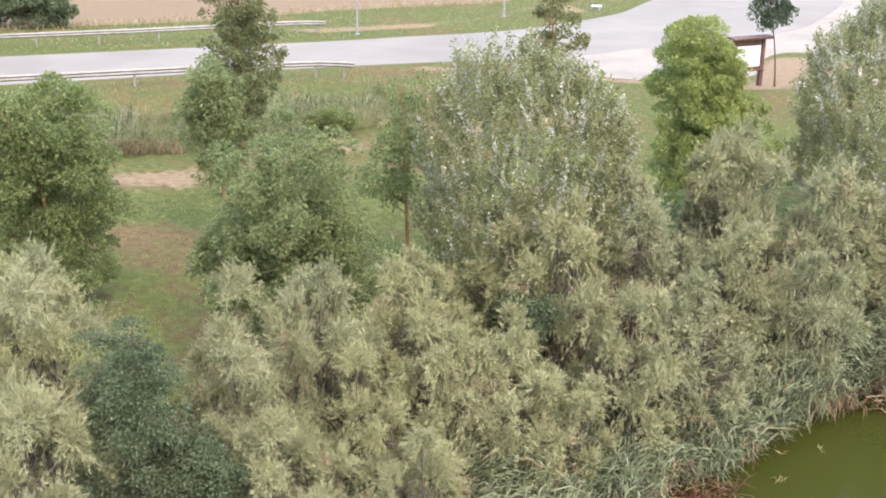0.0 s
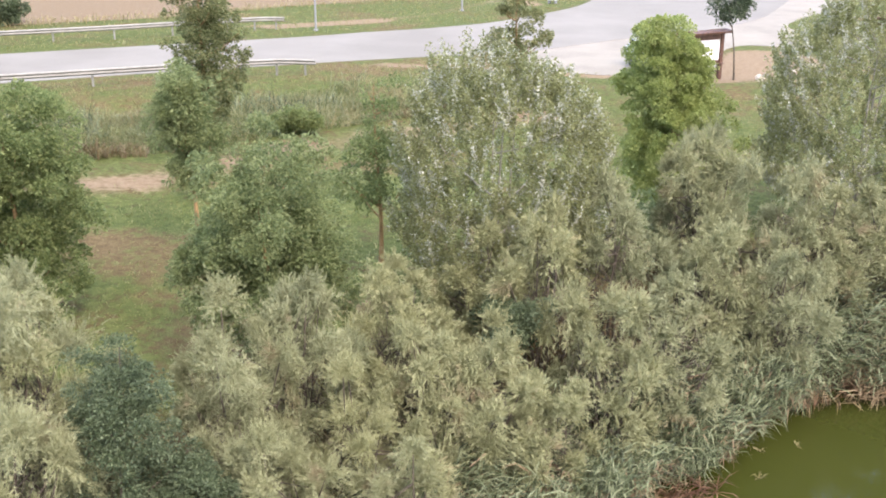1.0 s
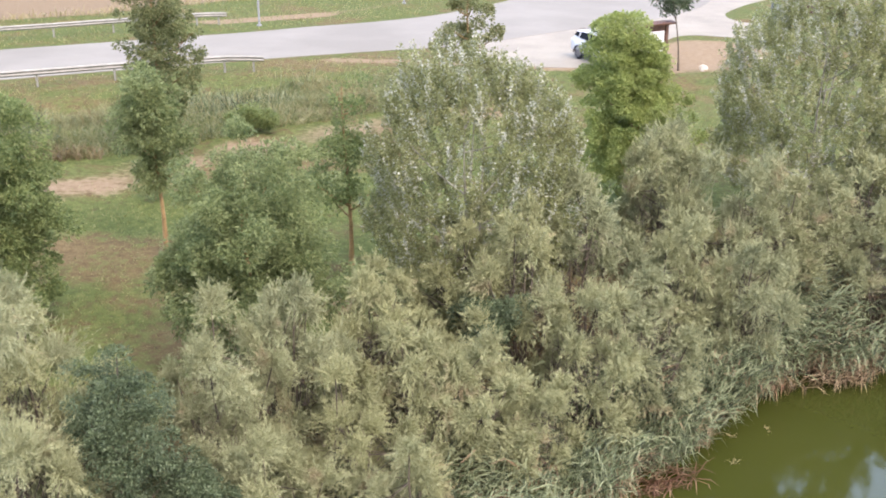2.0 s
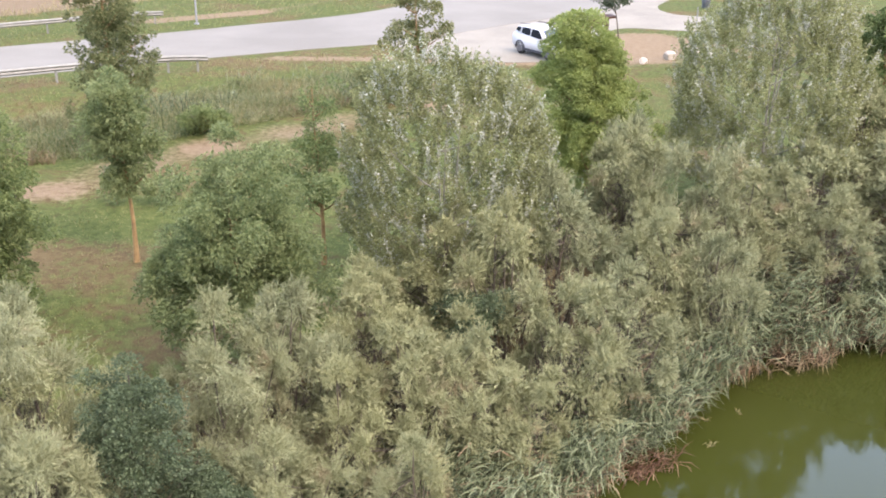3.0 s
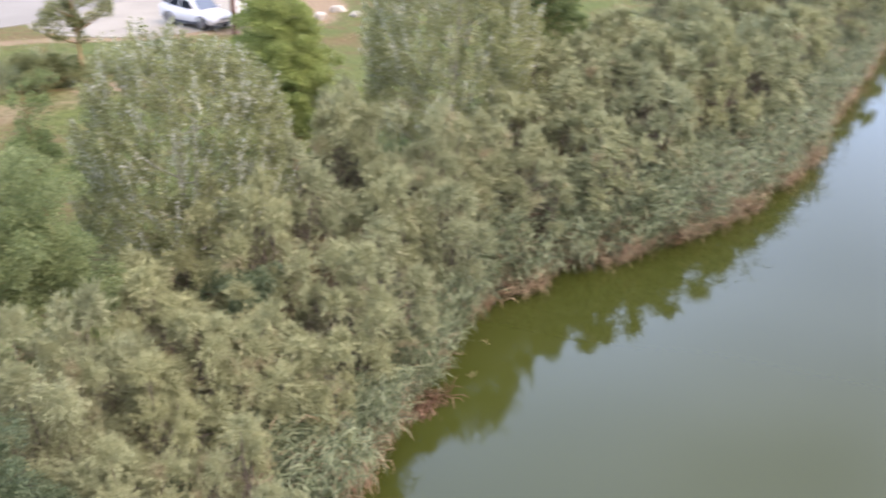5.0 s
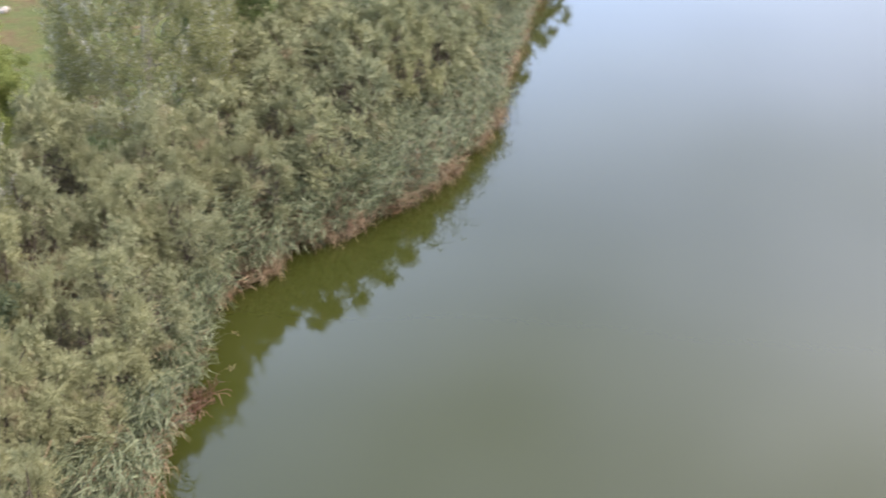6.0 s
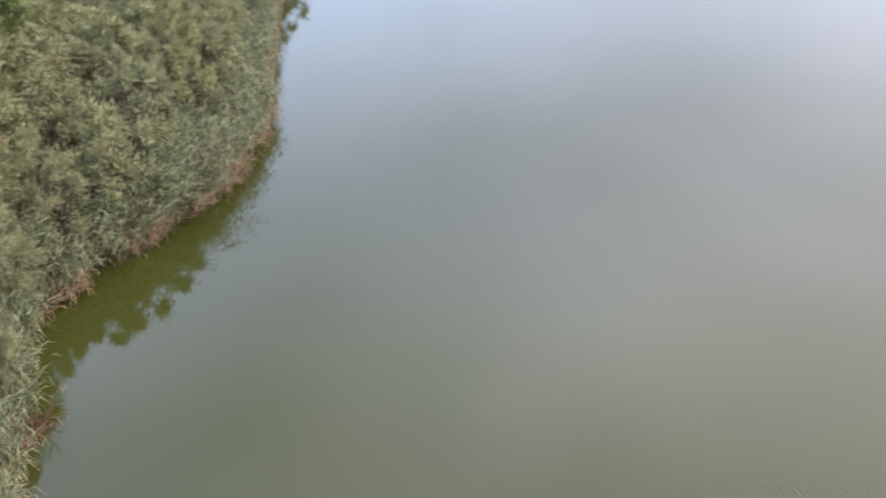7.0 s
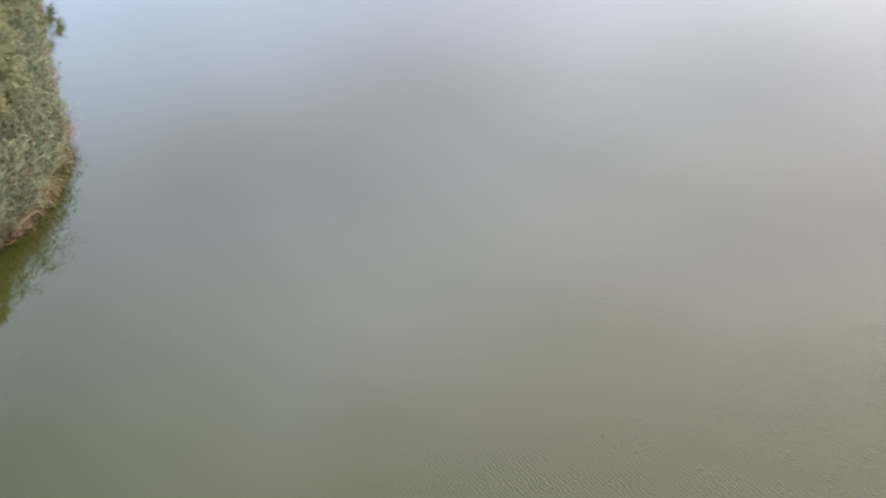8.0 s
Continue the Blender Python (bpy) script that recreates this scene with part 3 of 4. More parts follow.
# x, y, height of the top above the lake, half width
TAMARISKS = [
    (-8.5, 11.6, 6.3, 1.7), (-7.2, 9.9, 4.9, 1.7), (-6.2, 14.5, 5.6, 1.5), (-5.5, 15.9, 5.4, 1.3), (-5.6, 13.5, 4.8, 1.5), (-4.3, 17.2, 5.2, 1.4),
    (-4.4, 13.0, 3.7, 1.5), (-3.8, 15.1, 4.2, 1.5), (-4.8, 19.1, 4.7, 1.4), (-3.3, 16.9, 4.3, 1.4), (-2.3, 17.7, 4.0, 1.5), (-3.0, 19.4, 3.7, 1.2),
    (-1.0, 18.3, 3.1, 1.3), (-0.8, 20.6, 4.3, 1.5), (-4.2, 22.0, 5.4, 1.5), (-2.6, 21.9, 5.6, 1.5), (-1.7, 24.3, 5.9, 1.6), (0.5, 22.6, 4.2, 1.6),
    (-0.4, 28.2, 6.0, 1.7), (1.9, 28.1, 5.8, 1.7), (2.6, 29.6, 5.3, 1.6), (2.4, 26.0, 3.9, 1.5), (3.9, 30.4, 4.6, 1.6), (5.6, 30.0, 4.2, 1.5),
    (0.5, 25.6, 4.6, 1.5), (-0.8, 29.9, 5.9, 1.5), (-2.4, 14.4, 3.1, 1.3), (-7.6, 12.9, 4.7, 1.3), (-9.6, 10.0, 5.8, 1.8), (-9.4, 11.9, 6.0, 1.9),
    (6.4, 36.2, 6.3, 1.8), (8.4, 31.6, 4.3, 1.6), (10.6, 35.2, 5.0, 1.8), (7.6, 34.0, 5.2, 1.7), (5.0, 33.0, 5.0, 1.6), (8.6, 38.0, 5.8, 1.8), (11.2, 38.2, 5.6, 1.8),
]
rng_t = np.random.default_rng(5)
for i in range(9, 44):
    a, b = SHORE[13 + i // 4] if 13 + i // 4 < 24 else SHORE[23], SHORE[min(14 + i // 4, 24)]
    t = (i % 4) / 4 + rng_t.uniform(-0.1, 0.1)
    along = (b - a) / (np.linalg.norm(b - a) + 1e-6)
    c = a + (b - a) * t + np.array([-along[1], along[0]]) * (2.9 + 3.2 * (i % 3) + rng_t.uniform(-0.9, 0.8))
    if c[1] > 38.5:
        TAMARISKS.append((float(c[0]), float(c[1]), rng_t.uniform(4.6, 6.2), rng_t.uniform(1.6, 2.1)))


def tamarisk(i, x, y, top, half):
    g = gz(x, y)
    kinds = TAM_CLOSE if y < 15.5 else TAM_NEAR if y < 31 else TAM_FAR
    stems, crown = kinds[i % len(kinds)]
    tall = (top + 0.3 - g) / 4.0
    ob = thing("tamarisk_shrub", pose(x, y, g, 0, 0, (i * 97) % 360), "grey-green feathery tamarisk shrub on the lake bank", "shrub", "tamarisks along the bank")
    ob.scale = (half / 1.62, half / 1.62, tall)
    for me in stems:
        hang("stem", me, ob, "grey-brown woody stem")
    hang("foliage", crown, ob)


for i, row in enumerate(TAMARISKS):
    tamarisk(i, *row)


# ---------------------------------------------------------------- trees
def tree(name, label, x, y, crown, mat, bark, seed, clumps=70, per=190, leaf=0.13, spread=0.42, trunk=0.11, silver=0.0, limbs=16, category="tree", group="", stems=1, lobes=9, shoots=False):
    """crown: ellipsoids (dx, dy, z, rx, ry, rz), z above the ground."""
    rng = np.random.default_rng(seed)
    g = gz(x, y)
    ob = thing(name, pose(x, y, g), label, category, group)
    # each ellipsoid swells into uneven lobes, each lobe carries clumps of leaves
    LB = []
    for c in crown:
        c = np.array(c, float)
        for _ in range(lobes):
            d = unit(rng.normal(size=3))
            r = rng.uniform(0.34, 0.60)
            LB.append(np.concatenate([c[:3] + d * c[3:] * (1.02 - r) * rng.uniform(0.75, 1.12), c[3:] * r]))
    LB = np.array(LB)
    vol = (LB[:, 3:].prod(1)) ** 0.75
    pick = rng.choice(len(LB), clumps, p=vol / vol.sum())
    C = LB[pick]
    d = unit(rng.normal(size=(clumps, 3)) + [0, 0, 0.25])
    f = np.where(rng.uniform(size=clumps) < 0.18, rng.uniform(0.2, 0.7, clumps), rng.uniform(0.75, 1.05, clumps))
    ctr = C[:, :3] + d * C[:, 3:] * f[:, None]
    if shoots:
        # shoots stand all over the outside of the crown, none deep within it
        E = np.array(crown, float)
        area = E[:, 3] * E[:, 5]
        spots = []
        while len(spots) < clumps:
            c = E[rng.choice(len(E), p=area / area.sum())]
            way = unit(rng.normal(size=3))
            p = c[:3] + way * c[3:] * rng.uniform(0.84, 1.02) * (1 + 0.06 * np.sin(way @ [5, 6, 7] + seed))
            if min(np.linalg.norm((p - o[:3]) / o[3:]) for o in E) > 0.80:
                spots.append((p, way))
        ctr, d = np.array([s[0] for s in spots]), np.array([s[1] for s in spots])
    mid = np.array(crown, float)[:, :3].mean(0)
    out = unit(d + 0.5 * unit(ctr - mid))
    k = np.repeat(np.arange(clumps), per)
    size = rng.uniform(0.6, 1.35, clumps) * spread
    pale = rng.uniform(size=clumps) < 0.24 * silver
    if shoots:
        axis = unit(out * 0.45 + [0, 0, 1.0] + rng.normal(size=(clumps, 3)) * 0.22)
        u = rng.uniform(-0.5, 1.0, len(k))
        long, thin = np.where(pale, 2.1, 1.7)[k], np.where(pale, 0.10, 0.18)[k]
        pos = ctr[k] + axis[k] * (u * size[k] * long)[:, None] + rng.normal(size=(len(k), 3)) * (thin * size[k] * (1.25 - 0.7 * np.abs(u)))[:, None]
        way = unit(rng.normal(size=(len(k), 3))) * 0.9 + axis[k] * 0.35 + [0, 0, -0.1]
    else:
        off = unit(rng.normal(size=(len(k), 3)) + out[k] * 0.5 + [0, 0, 0.35]) * (rng.uniform(0.15, 1.0, (len(k), 1)) ** 0.5) * [0.95, 0.95, 0.72]
        pos = ctr[k] + off * size[k][:, None]
        way = unit(off) * 0.7 + out[k] * 0.3 + rng.normal(size=(len(k), 3)) * 0.45 + [0, 0, -0.35]
    L = rng.uniform(0.65, 1.3, len(k)) * leaf
    mats, index = [mat], None
    if silver:
        mats = [mat, M_SILVER]
        odds = np.where(pale, rng.uniform(0.55, 0.9, clumps), rng.uniform(0.03, 0.16, clumps))
        index = (rng.uniform(size=len(k)) < odds[k]).astype(int)
        L = np.where(index == 1, L * 0.85, L)
    v, q = leaf_quads(rng, pos, way, L, L * rng.uniform(0.45, 0.7, len(k)))
    top = max(c[2] for c in crown)
    for s in range(stems):
        lean = rng.normal(0, 0.03 + 0.07 * (stems > 1), 2)
        t = np.linspace(0, 1, 8)
        pts = np.stack([lean[0] * t * top + 0.05 * np.sin(5 * t + s) + mid[0] * t ** 2, lean[1] * t * top + 0.05 * np.cos(4 * t + s) + mid[1] * t ** 2, -0.2 + (top + 0.4) * t], -1)
        sv, sf = tube([(pts, trunk * (1 - 0.8 * t) * (1 + 0.5 * np.exp(-t * 12)))], 8)
        hang("trunk", mesh_of("trunk", sv, sf, bark, smooth=True), ob)
        for j in rng.choice(clumps, min(clumps, limbs // stems), replace=False):
            e = ctr[j]
            h = np.clip((e[2] - 0.55 * np.hypot(*e[:2])) / (top + 0.2), 0.22, 0.9)
            b = np.array([np.interp(h, t, pts[:, m]) for m in range(3)])
            u = np.linspace(0, 1, 5)[:, None]
            m2 = b + (e - b) * 0.5 + [0, 0, -0.12 * np.linalg.norm(e - b)]
            sv, sf = tube([((1 - u) ** 2 * b + 2 * u * (1 - u) * m2 + u * u * e, np.linspace(trunk * 0.42, 0.012, 5))], 6)
            hang("limb", mesh_of("limb", sv, sf, bark, smooth=True), ob)
    hang("crown", mesh_of("crown", v, q, mats, index), ob)
    return ob


tree("elm_tree", "full dark green elm tree standing on the lawn", -15.3, 18.1, [(0, 0, 2.6, 2.2, 2.2, 2.2), (0, -0.2, 4.5, 2.0, 2.0, 1.6), (0.2, -0.4, 1.1, 2.1, 2.1, 1.0)], M_ELM, M_BARK, 21, 320, 230, 0.095, 0.40, lobes=20)
tree("alder_tree", "tall slender olive-green tree beside the ditch", -22.0, 34.4, [(0.2, -0.2, 2.9, 1.9, 1.9, 1.8), (0.2, 0, 4.6, 1.8, 1.8, 1.9), (0.1, 0, 6.3, 1.4, 1.4, 1.6), (0.1, 0, 7.4, 0.8, 0.8, 0.9), (0.4, -0.2, 1.7, 1.8, 1.8, 1.2)], M_ALDER, M_BARK, 22, 260, 85, 0.12, 0.34, lobes=12)
tree("ash_tree", "young green tree with bare orange-brown trunk on the lawn", -14.5, 24.0, [(-0.1, 0, 4.8, 0.95, 0.95, 1.0), (-0.2, 0, 3.8, 1.2, 1.2, 0.9), (-0.1, 0, 2.8, 0.7, 0.7, 0.6)], M_ROUND, M_BARK, 23, 120, 130, 0.11, 0.40, 0.08, lobes=10)
tree("ash_tree", "round dense green tree standing on the lawn", -7.6, 17.95, [(0.15, 0, 4.35, 1.9, 1.9, 2.1), (-0.7, -0.2, 3.0, 1.6, 1.6, 1.6), (0.1, 0, 2.5, 2.2, 2.2, 1.5)], M_ROUND, M_BARK, 24, 340, 200, 0.085, 0.38, limbs=5, lobes=26)
tree("ash_tree", "slim young tree with orange-brown trunk on the lawn", -9.0, 25.5, [(0, 0, 5.2, 0.8, 0.8, 0.9), (0, 0, 4.2, 0.6, 0.6, 0.7), (0, 0, 3.3, 1.15, 1.15, 0.8), (-0.1, 0, 2.5, 1.5, 1.5, 0.7)], M_ELM, M_BARK, 25, 84, 80, 0.095, 0.36, 0.075, limbs=22, lobes=7)
tree("white_poplar", "large white poplar with silvery leaf undersides", -4.7, 24.3, [(0, 0, 3.9, 2.65, 2.6, 2.7), (-0.5, 0, 5.3, 1.8, 1.8, 1.6), (0.9, 0, 4.7, 1.7, 1.7, 1.7), (0, 0, 2.3, 2.8, 2.7, 1.7)], M_POPLAR, M_POPBARK, 26, 1200, 74, 0.082, 0.31, 0.06, 0.85, 18, group="white poplars", stems=3, lobes=26, shoots=True)
tree("maple_tree", "bright green leafy maple tree near the gravel lot", -2.6, 34.0, [(0.1, 0, 1.9, 2.2, 2.2, 1.3), (0.15, 0, 3.1, 2.15, 2.15, 1.3), (-0.1, 0, 4.3, 1.65, 1.65, 1.1), (-0.4, 0, 5.2, 1.5, 1.5, 1.0), (-0.45, 0, 6.0, 1.05, 1.05, 0.7), (-1.5, 0, 4.5, 0.6, 0.6, 0.4)], M_BRIGHT, M_BARK, 27, 580, 135, 0.096, 0.33, lobes=40)
tree("white_poplar", "broad white poplar with silvery leaf undersides", 3.1, 35.4, [(0.1, 0, 4.3, 3.1, 3.0, 2.8), (0.5, 0.2, 6.2, 2.1, 2.0, 1.9), (0, 0, 2.3, 3.2, 3.1, 1.8)], M_POPLAR, M_POPBARK, 28, 1350, 74, 0.09, 0.33, 0.06, 0.6, 18, group="white poplars", stems=3, lobes=28, shoots=True)
tree("alder_tree", "slim olive-green tree at the roadside", -13.5, 47.4, [(0, 0, 3.6, 1.75, 1.75, 1.5), (0, 0, 5.2, 1.4, 1.4, 1.2)], M_ALDER, M_BARK, 29, 60, 100, 0.14, 0.36, lobes=8)
tree("plane_tree", "small dark-leaved tree behind the notice board", -5.7, 60.9, [(-0.35, 0, 4.1, 1.3, 1.3, 0.9), (-0.3, 0, 5.2, 1.0, 1.0, 0.9)], M_DARK, M_TAMSTEM, 36, 76, 70, 0.13, 0.34, 0.055, lobes=6)
tree("elm_tree", "dark green elm tree behind the poplar", 7.3, 39.4, [(0, 0, 3.8, 2.0, 2.0, 2.4), (0, 0, 5.6, 1.3, 1.3, 1.5)], M_ELM, M_BARK, 31, 150, 140, 0.13, 0.40)
tree("dark_bush", "dense dark green bush on the lake bank", -6.4, 11.4, [(-0.1, 0.1, 3.9, 1.1, 1.0, 1.5), (0.9, 0.2, 2.5, 1.5, 1.3, 1.5), (0.5, -0.5, 1.5, 1.7, 1.5, 1.3)], M_DARK, M_TAMSTEM, 32, 280, 210, 0.056, 0.30, 0.05, category="bush")
tree("dark_bush", "dark green bush among the tamarisks", -3.1, 21.1, [(0, 0, 2.0, 1.05, 1.05, 1.2)], M_DARK, M_BARK, 33, 85, 150, 0.075, 0.28, 0.05, category="bush")
tree("dark_bush", "large dark green thicket beyond the road", -61.5, 57.5, [(0, 0, 1.8, 3.6, 3.0, 2.0), (2.6, 1.6, 1.4, 2.2, 2.0, 1.5)], M_DARK, M_BARK, 34, 160, 130, 0.2, 0.5, 0.08, category="bush")

tree("ditch_bush", "low olive-green bush at the edge of the ditch", -15.3, 46.6, [(0, 0, 0.9, 1.5, 1.3, 0.9), (1.2, 0.8, 0.7, 1.2, 1.0, 0.7)], M_ALDER, M_BARK, 37, 60, 110, 0.13, 0.34, 0.04, category="bush", group="bushes along the ditch", limbs=6)
tree("ditch_bush", "low dark green bush among the ditch grass", -20.6, 38.6, [(0, 0, 0.7, 1.3, 1.0, 0.7)], M_ELM, M_BARK, 38, 40, 110, 0.12, 0.32, 0.04, category="bush", group="bushes along the ditch", limbs=5)
tree("lawn_sprig", "small leafy green sapling on the lawn", -18.3, 28.7, [(0, 0, 0.6, 0.6, 0.5, 0.5)], M_ROUND, M_BARK, 39, 16, 70, 0.10, 0.26, 0.02, category="sapling", group="saplings on the lawn", limbs=4)
tree("lawn_sprig", "small leafy green sapling beside the sandy patch", -16.9, 29.3, [(0, 0, 0.5, 0.55, 0.5, 0.4)], M_ROUND, M_BARK, 40, 14, 70, 0.10, 0.26, 0.02, category="sapling", group="saplings on the lawn", limbs=4)


# ---------------------------------------------------------------- reeds and grass
def along_shore(rng, first, last, n, lo, hi):
    """n places beside the shoreline between two of its corners, lo to hi metres inland, with the way to the water."""
    seg = SHORE[first:last + 1]
    ln = np.linalg.norm(np.diff(seg, axis=0), axis=1)
    s = rng.uniform(0, ln.sum(), n)
    k = np.clip(np.searchsorted(np.cumsum(ln), s), 0, len(ln) - 1)
    t = (s - np.concatenate([[0], np.cumsum(ln)])[k]) / ln[k]
    d = unit(seg[k + 1] - seg[k])
    land = np.stack([-d[:, 1], d[:, 0]], -1)
    p = seg[k] + (seg[k + 1] - seg[k]) * t[:, None] + land * rng.uniform(lo, hi, n)[:, None]
    return p, -land


def reeds(name, label, seed, first, last, n, lo, hi, tall, mat, lean, nleaf=8, keep=None, width=(0.016, 0.028), droop=(0.5, 1.6)):
    rng = np.random.default_rng(seed)
    p, water = along_shore(rng, first, last, n, lo, hi)
    if keep is not None:
        ok = keep(p)
        p, water = p[ok], water[ok]
    n = len(p)
    base = np.concatenate([p, np.maximum(height(p), -0.1)[:, None]], 1)
    h = rng.uniform(tall[0], tall[1], n) * (0.62 + 1.0 * np.abs(wobble(p, 1.3, 7.0)))
    grow = unit(np.concatenate([water * (lean + rng.normal(0, 0.12, n))[:, None] + rng.normal(0, 0.18, (n, 2)), np.ones((n, 1))], 1))
    sv, sf = blades(rng, base, grow, h, np.full(n, 0.014), np.full(n, 0.12))
    k = np.repeat(np.arange(n), nleaf)
    u = rng.uniform(0.35, 1.0, len(k))
    pos = base[k] + grow[k] * (h[k] * u)[:, None]
    # leaves fan out to both sides along the bank, a whole clump more to one side
    side = np.arctan2(water[k, 0], -water[k, 1]) + 1.0 * wobble(p, 0.9, 4.0)[k]
    ang = side + np.pi * (rng.uniform(size=len(k)) < 0.5 + 0.9 * wobble(p, 0.7, 6.0)[k]) + rng.normal(0, 0.6, len(k))
    way = np.stack([np.cos(ang), np.sin(ang), rng.uniform(-0.1, 0.7, len(k))], -1) + np.concatenate([water[k] * 0.3, np.zeros((len(k), 1))], 1) + grow[k] * 0.15
    lv, lf = blades(rng, pos, way, rng.uniform(0.42, 0.82, len(k)), rng.uniform(width[0], width[1], len(k)), rng.uniform(droop[0], droop[1], len(k)))
    ob = new(name, mesh_of(name, np.concatenate([sv, lv]), np.concatenate([sf, lf + len(sv)]), mat))
    return tagged(ob, label, "reeds", kind="stuff")


reeds("reed_bed", "grey-green reeds crowding the water's edge", 41, 5, 11, 2900, 0.0, 3.2, (1.1, 2.0), M_REED, 0.22, 9, lambda p: wobble(p, 1.7, 5.0) > -0.42)
reeds("reed_bed", "tall grey-green reeds in a wide belt along the lake", 44, 11, 23, 5000, 0.1, 3.8, (1.5, 2.5), M_REED, 0.18, 8, lambda p: wobble(p, 1.7, 5.0) > -0.42, (0.020, 0.035))
reeds("dead_reeds", "straw-brown dead reeds hanging over the water", 42, 5, 23, 2700, -0.1, 1.5, (0.5, 1.5), M_DEAD, 0.24, 7, lambda p: wobble(p, 1.1, 3.0) > -0.12, droop=(0.8, 3.4))

reeds("dead_reeds", "straw-coloured dead reeds standing among the green ones", 45, 5, 23, 1500, 0.6, 3.6, (1.1, 2.0), M_DEAD, 0.2, 6, lambda p: wobble(p, 0.8, 8.0) > 0.02)
reeds("dead_reeds", "rust-red heap of dead reeds at the waterline", 43, 8, 9, 24, -0.6, 0.0, (0.2, 0.42), M_RUST, 0.6, 7)


def reed_tuft(x, y, seed):
    """A few pale reed blades standing alone in the shallow water."""
    rng = np.random.default_rng(seed)
    n = 14
    base = np.concatenate([rng.normal(0, 0.05, (n, 2)), np.full((n, 1), -0.08)], 1)
    v, f = blades(rng, base, np.concatenate([rng.normal(0, 0.7, (n, 2)), np.ones((n, 1))], 1), rng.uniform(0.16, 0.34, n), rng.uniform(0.014, 0.024, n), rng.uniform(0.5, 1.4, n))
    ob = new("reed_tuft", mesh_of("reed_tuft", v, f, M_DRYGRASS))
    ob.matrix_basis = pose(x, y, 0.0)
    tagged(ob, "small pale reed tuft standing in the shallow water", "reed", "reed tufts in the water")


for i, (x, y) in enumerate([(3.34, 23.7), (2.64, 23.06), (2.84, 21.82)]):
    reed_tuft(x, y, 70 + i)


def scatter(name, label, seed, poly, n, tall, width, mat, droop=(0.2, 0.9), drop=None, category="grass", lean=0.45):
    rng = np.random.default_rng(seed)
    poly = np.array(poly, float)
    lo, hi = poly.min(0), poly.max(0)
    p = rng.uniform(lo, hi, (n * 3, 2))
    p = p[inside(p, poly)]
    if drop is not None:
        p = p[drop(p, rng)]
    p = p[:n]
    n = len(p)
    base = np.concatenate([p, (height(p) - 0.02)[:, None]], 1)
    way = np.concatenate([rng.normal(0, lean, (n, 2)), np.ones((n, 1))], 1)
    v, f = blades(rng, base, way, rng.uniform(tall[0], tall[1], n) * (1.0 + 0.9 * wobble(p, 0.9, 6.0)), rng.uniform(width[0], width[1], n), rng.uniform(droop[0], droop[1], n))
    return tagged(new(name, mesh_of(name, v, f, mat)), label, category, kind="stuff")


LAWN = [(-27, 21), (-22, 31), (-18, 38), (-14, 46), (-8, 55), (2, 60), (8, 48), (2, 38), (-2, 32), (-6, 26), (-7, 20), (-9.5, 14), (-17, 9), (-30, 10)]
DITCH = [(-46, 14), (-26.2, 31.0), (-22.9, 33.9), (-20.9, 37.7), (-18.1, 42.7), (-14.8, 46.6), (-12.0, 51), (-17.6, 55.2), (-24.5, 49.6), (-32, 37.2), (-52, 20)]
VERGE = [(-60, 12), (-33, 38), (-25.4, 49.8), (-17.8, 55.6), (-12, 59.5), (-24, 58.5), (-31.5, 51.6), (-42.2, 39.2), (-70, 6)]
FAR_VERGE = [(-84, 10), (-50.8, 48.2), (-37.2, 64.2), (-33.9, 68.8), (-30.2, 73.4), (-27.6, 78), (-26.5, 84), (-25.4, 91), (-26, 100), (-34, 100), (-36.5, 92.5), (-46.2, 77.5), (-51, 66.4), (-60, 55.2), (-88, 20)]
not_sand = lambda p, rng: rng.uniform(size=len(p)) > 0.95 * np.exp(-(line_dist(p, SAND_LINE) / 1.9) ** 2)
scatter("lawn_grass", "short patchy green and dry meadow grass", 51, LAWN, 22000, (0.05, 0.13), (0.015, 0.03), M_GRASS, drop=lambda p, rng: not_sand(p, rng) & (wobble(p, 0.5, 4.0) + rng.normal(0, 0.2, len(p)) > -0.1))
scatter("ditch_grass", "tall grey-green grass and weeds filling the ditch", 52, DITCH, 46000, (0.28, 0.85), (0.016, 0.032), M_DITCH, lean=0.75)
scatter("verge_grass", "low green grass on the road verge", 53, VERGE, 16000, (0.08, 0.26), (0.02, 0.04), M_GRASS)
scatter("verge_grass", "low green grass on the far road verge", 54, FAR_VERGE, 14000, (0.1, 0.3), (0.025, 0.05), M_GRASS)
scatter("ditch_reeds", "blue-green young reeds in patches along the ditch", 58, DITCH, 9000, (0.6, 1.5), (0.02, 0.04), M_REED, drop=lambda p, rng: wobble(p, 0.38, 2.0) > 0.12, category="reeds")
scatter("dry_weeds", "straw-coloured dry weeds along the ditch", 55, DITCH, 9000, (0.4, 0.95), (0.018, 0.034), M_DRYGRASS, drop=lambda p, rng: wobble(p, 0.5, 9.0) > 0.1)
scatter("dead_weeds", "low dark brown withered weeds at the ditch edge", 56, [(-26.0, 30.6), (-22.8, 33.4), (-20.7, 37.2), (-17.8, 42.4), (-14.2, 46.6), (-15.2, 47.4), (-18.9, 43.2), (-21.8, 38.4), (-23.8, 34.6), (-26.8, 31.8)], 8000, (0.35, 0.85), (0.02, 0.04), M_BROWNWEED, drop=lambda p, rng: wobble(p, 0.45, 3.0) > 0.08, category="weeds")
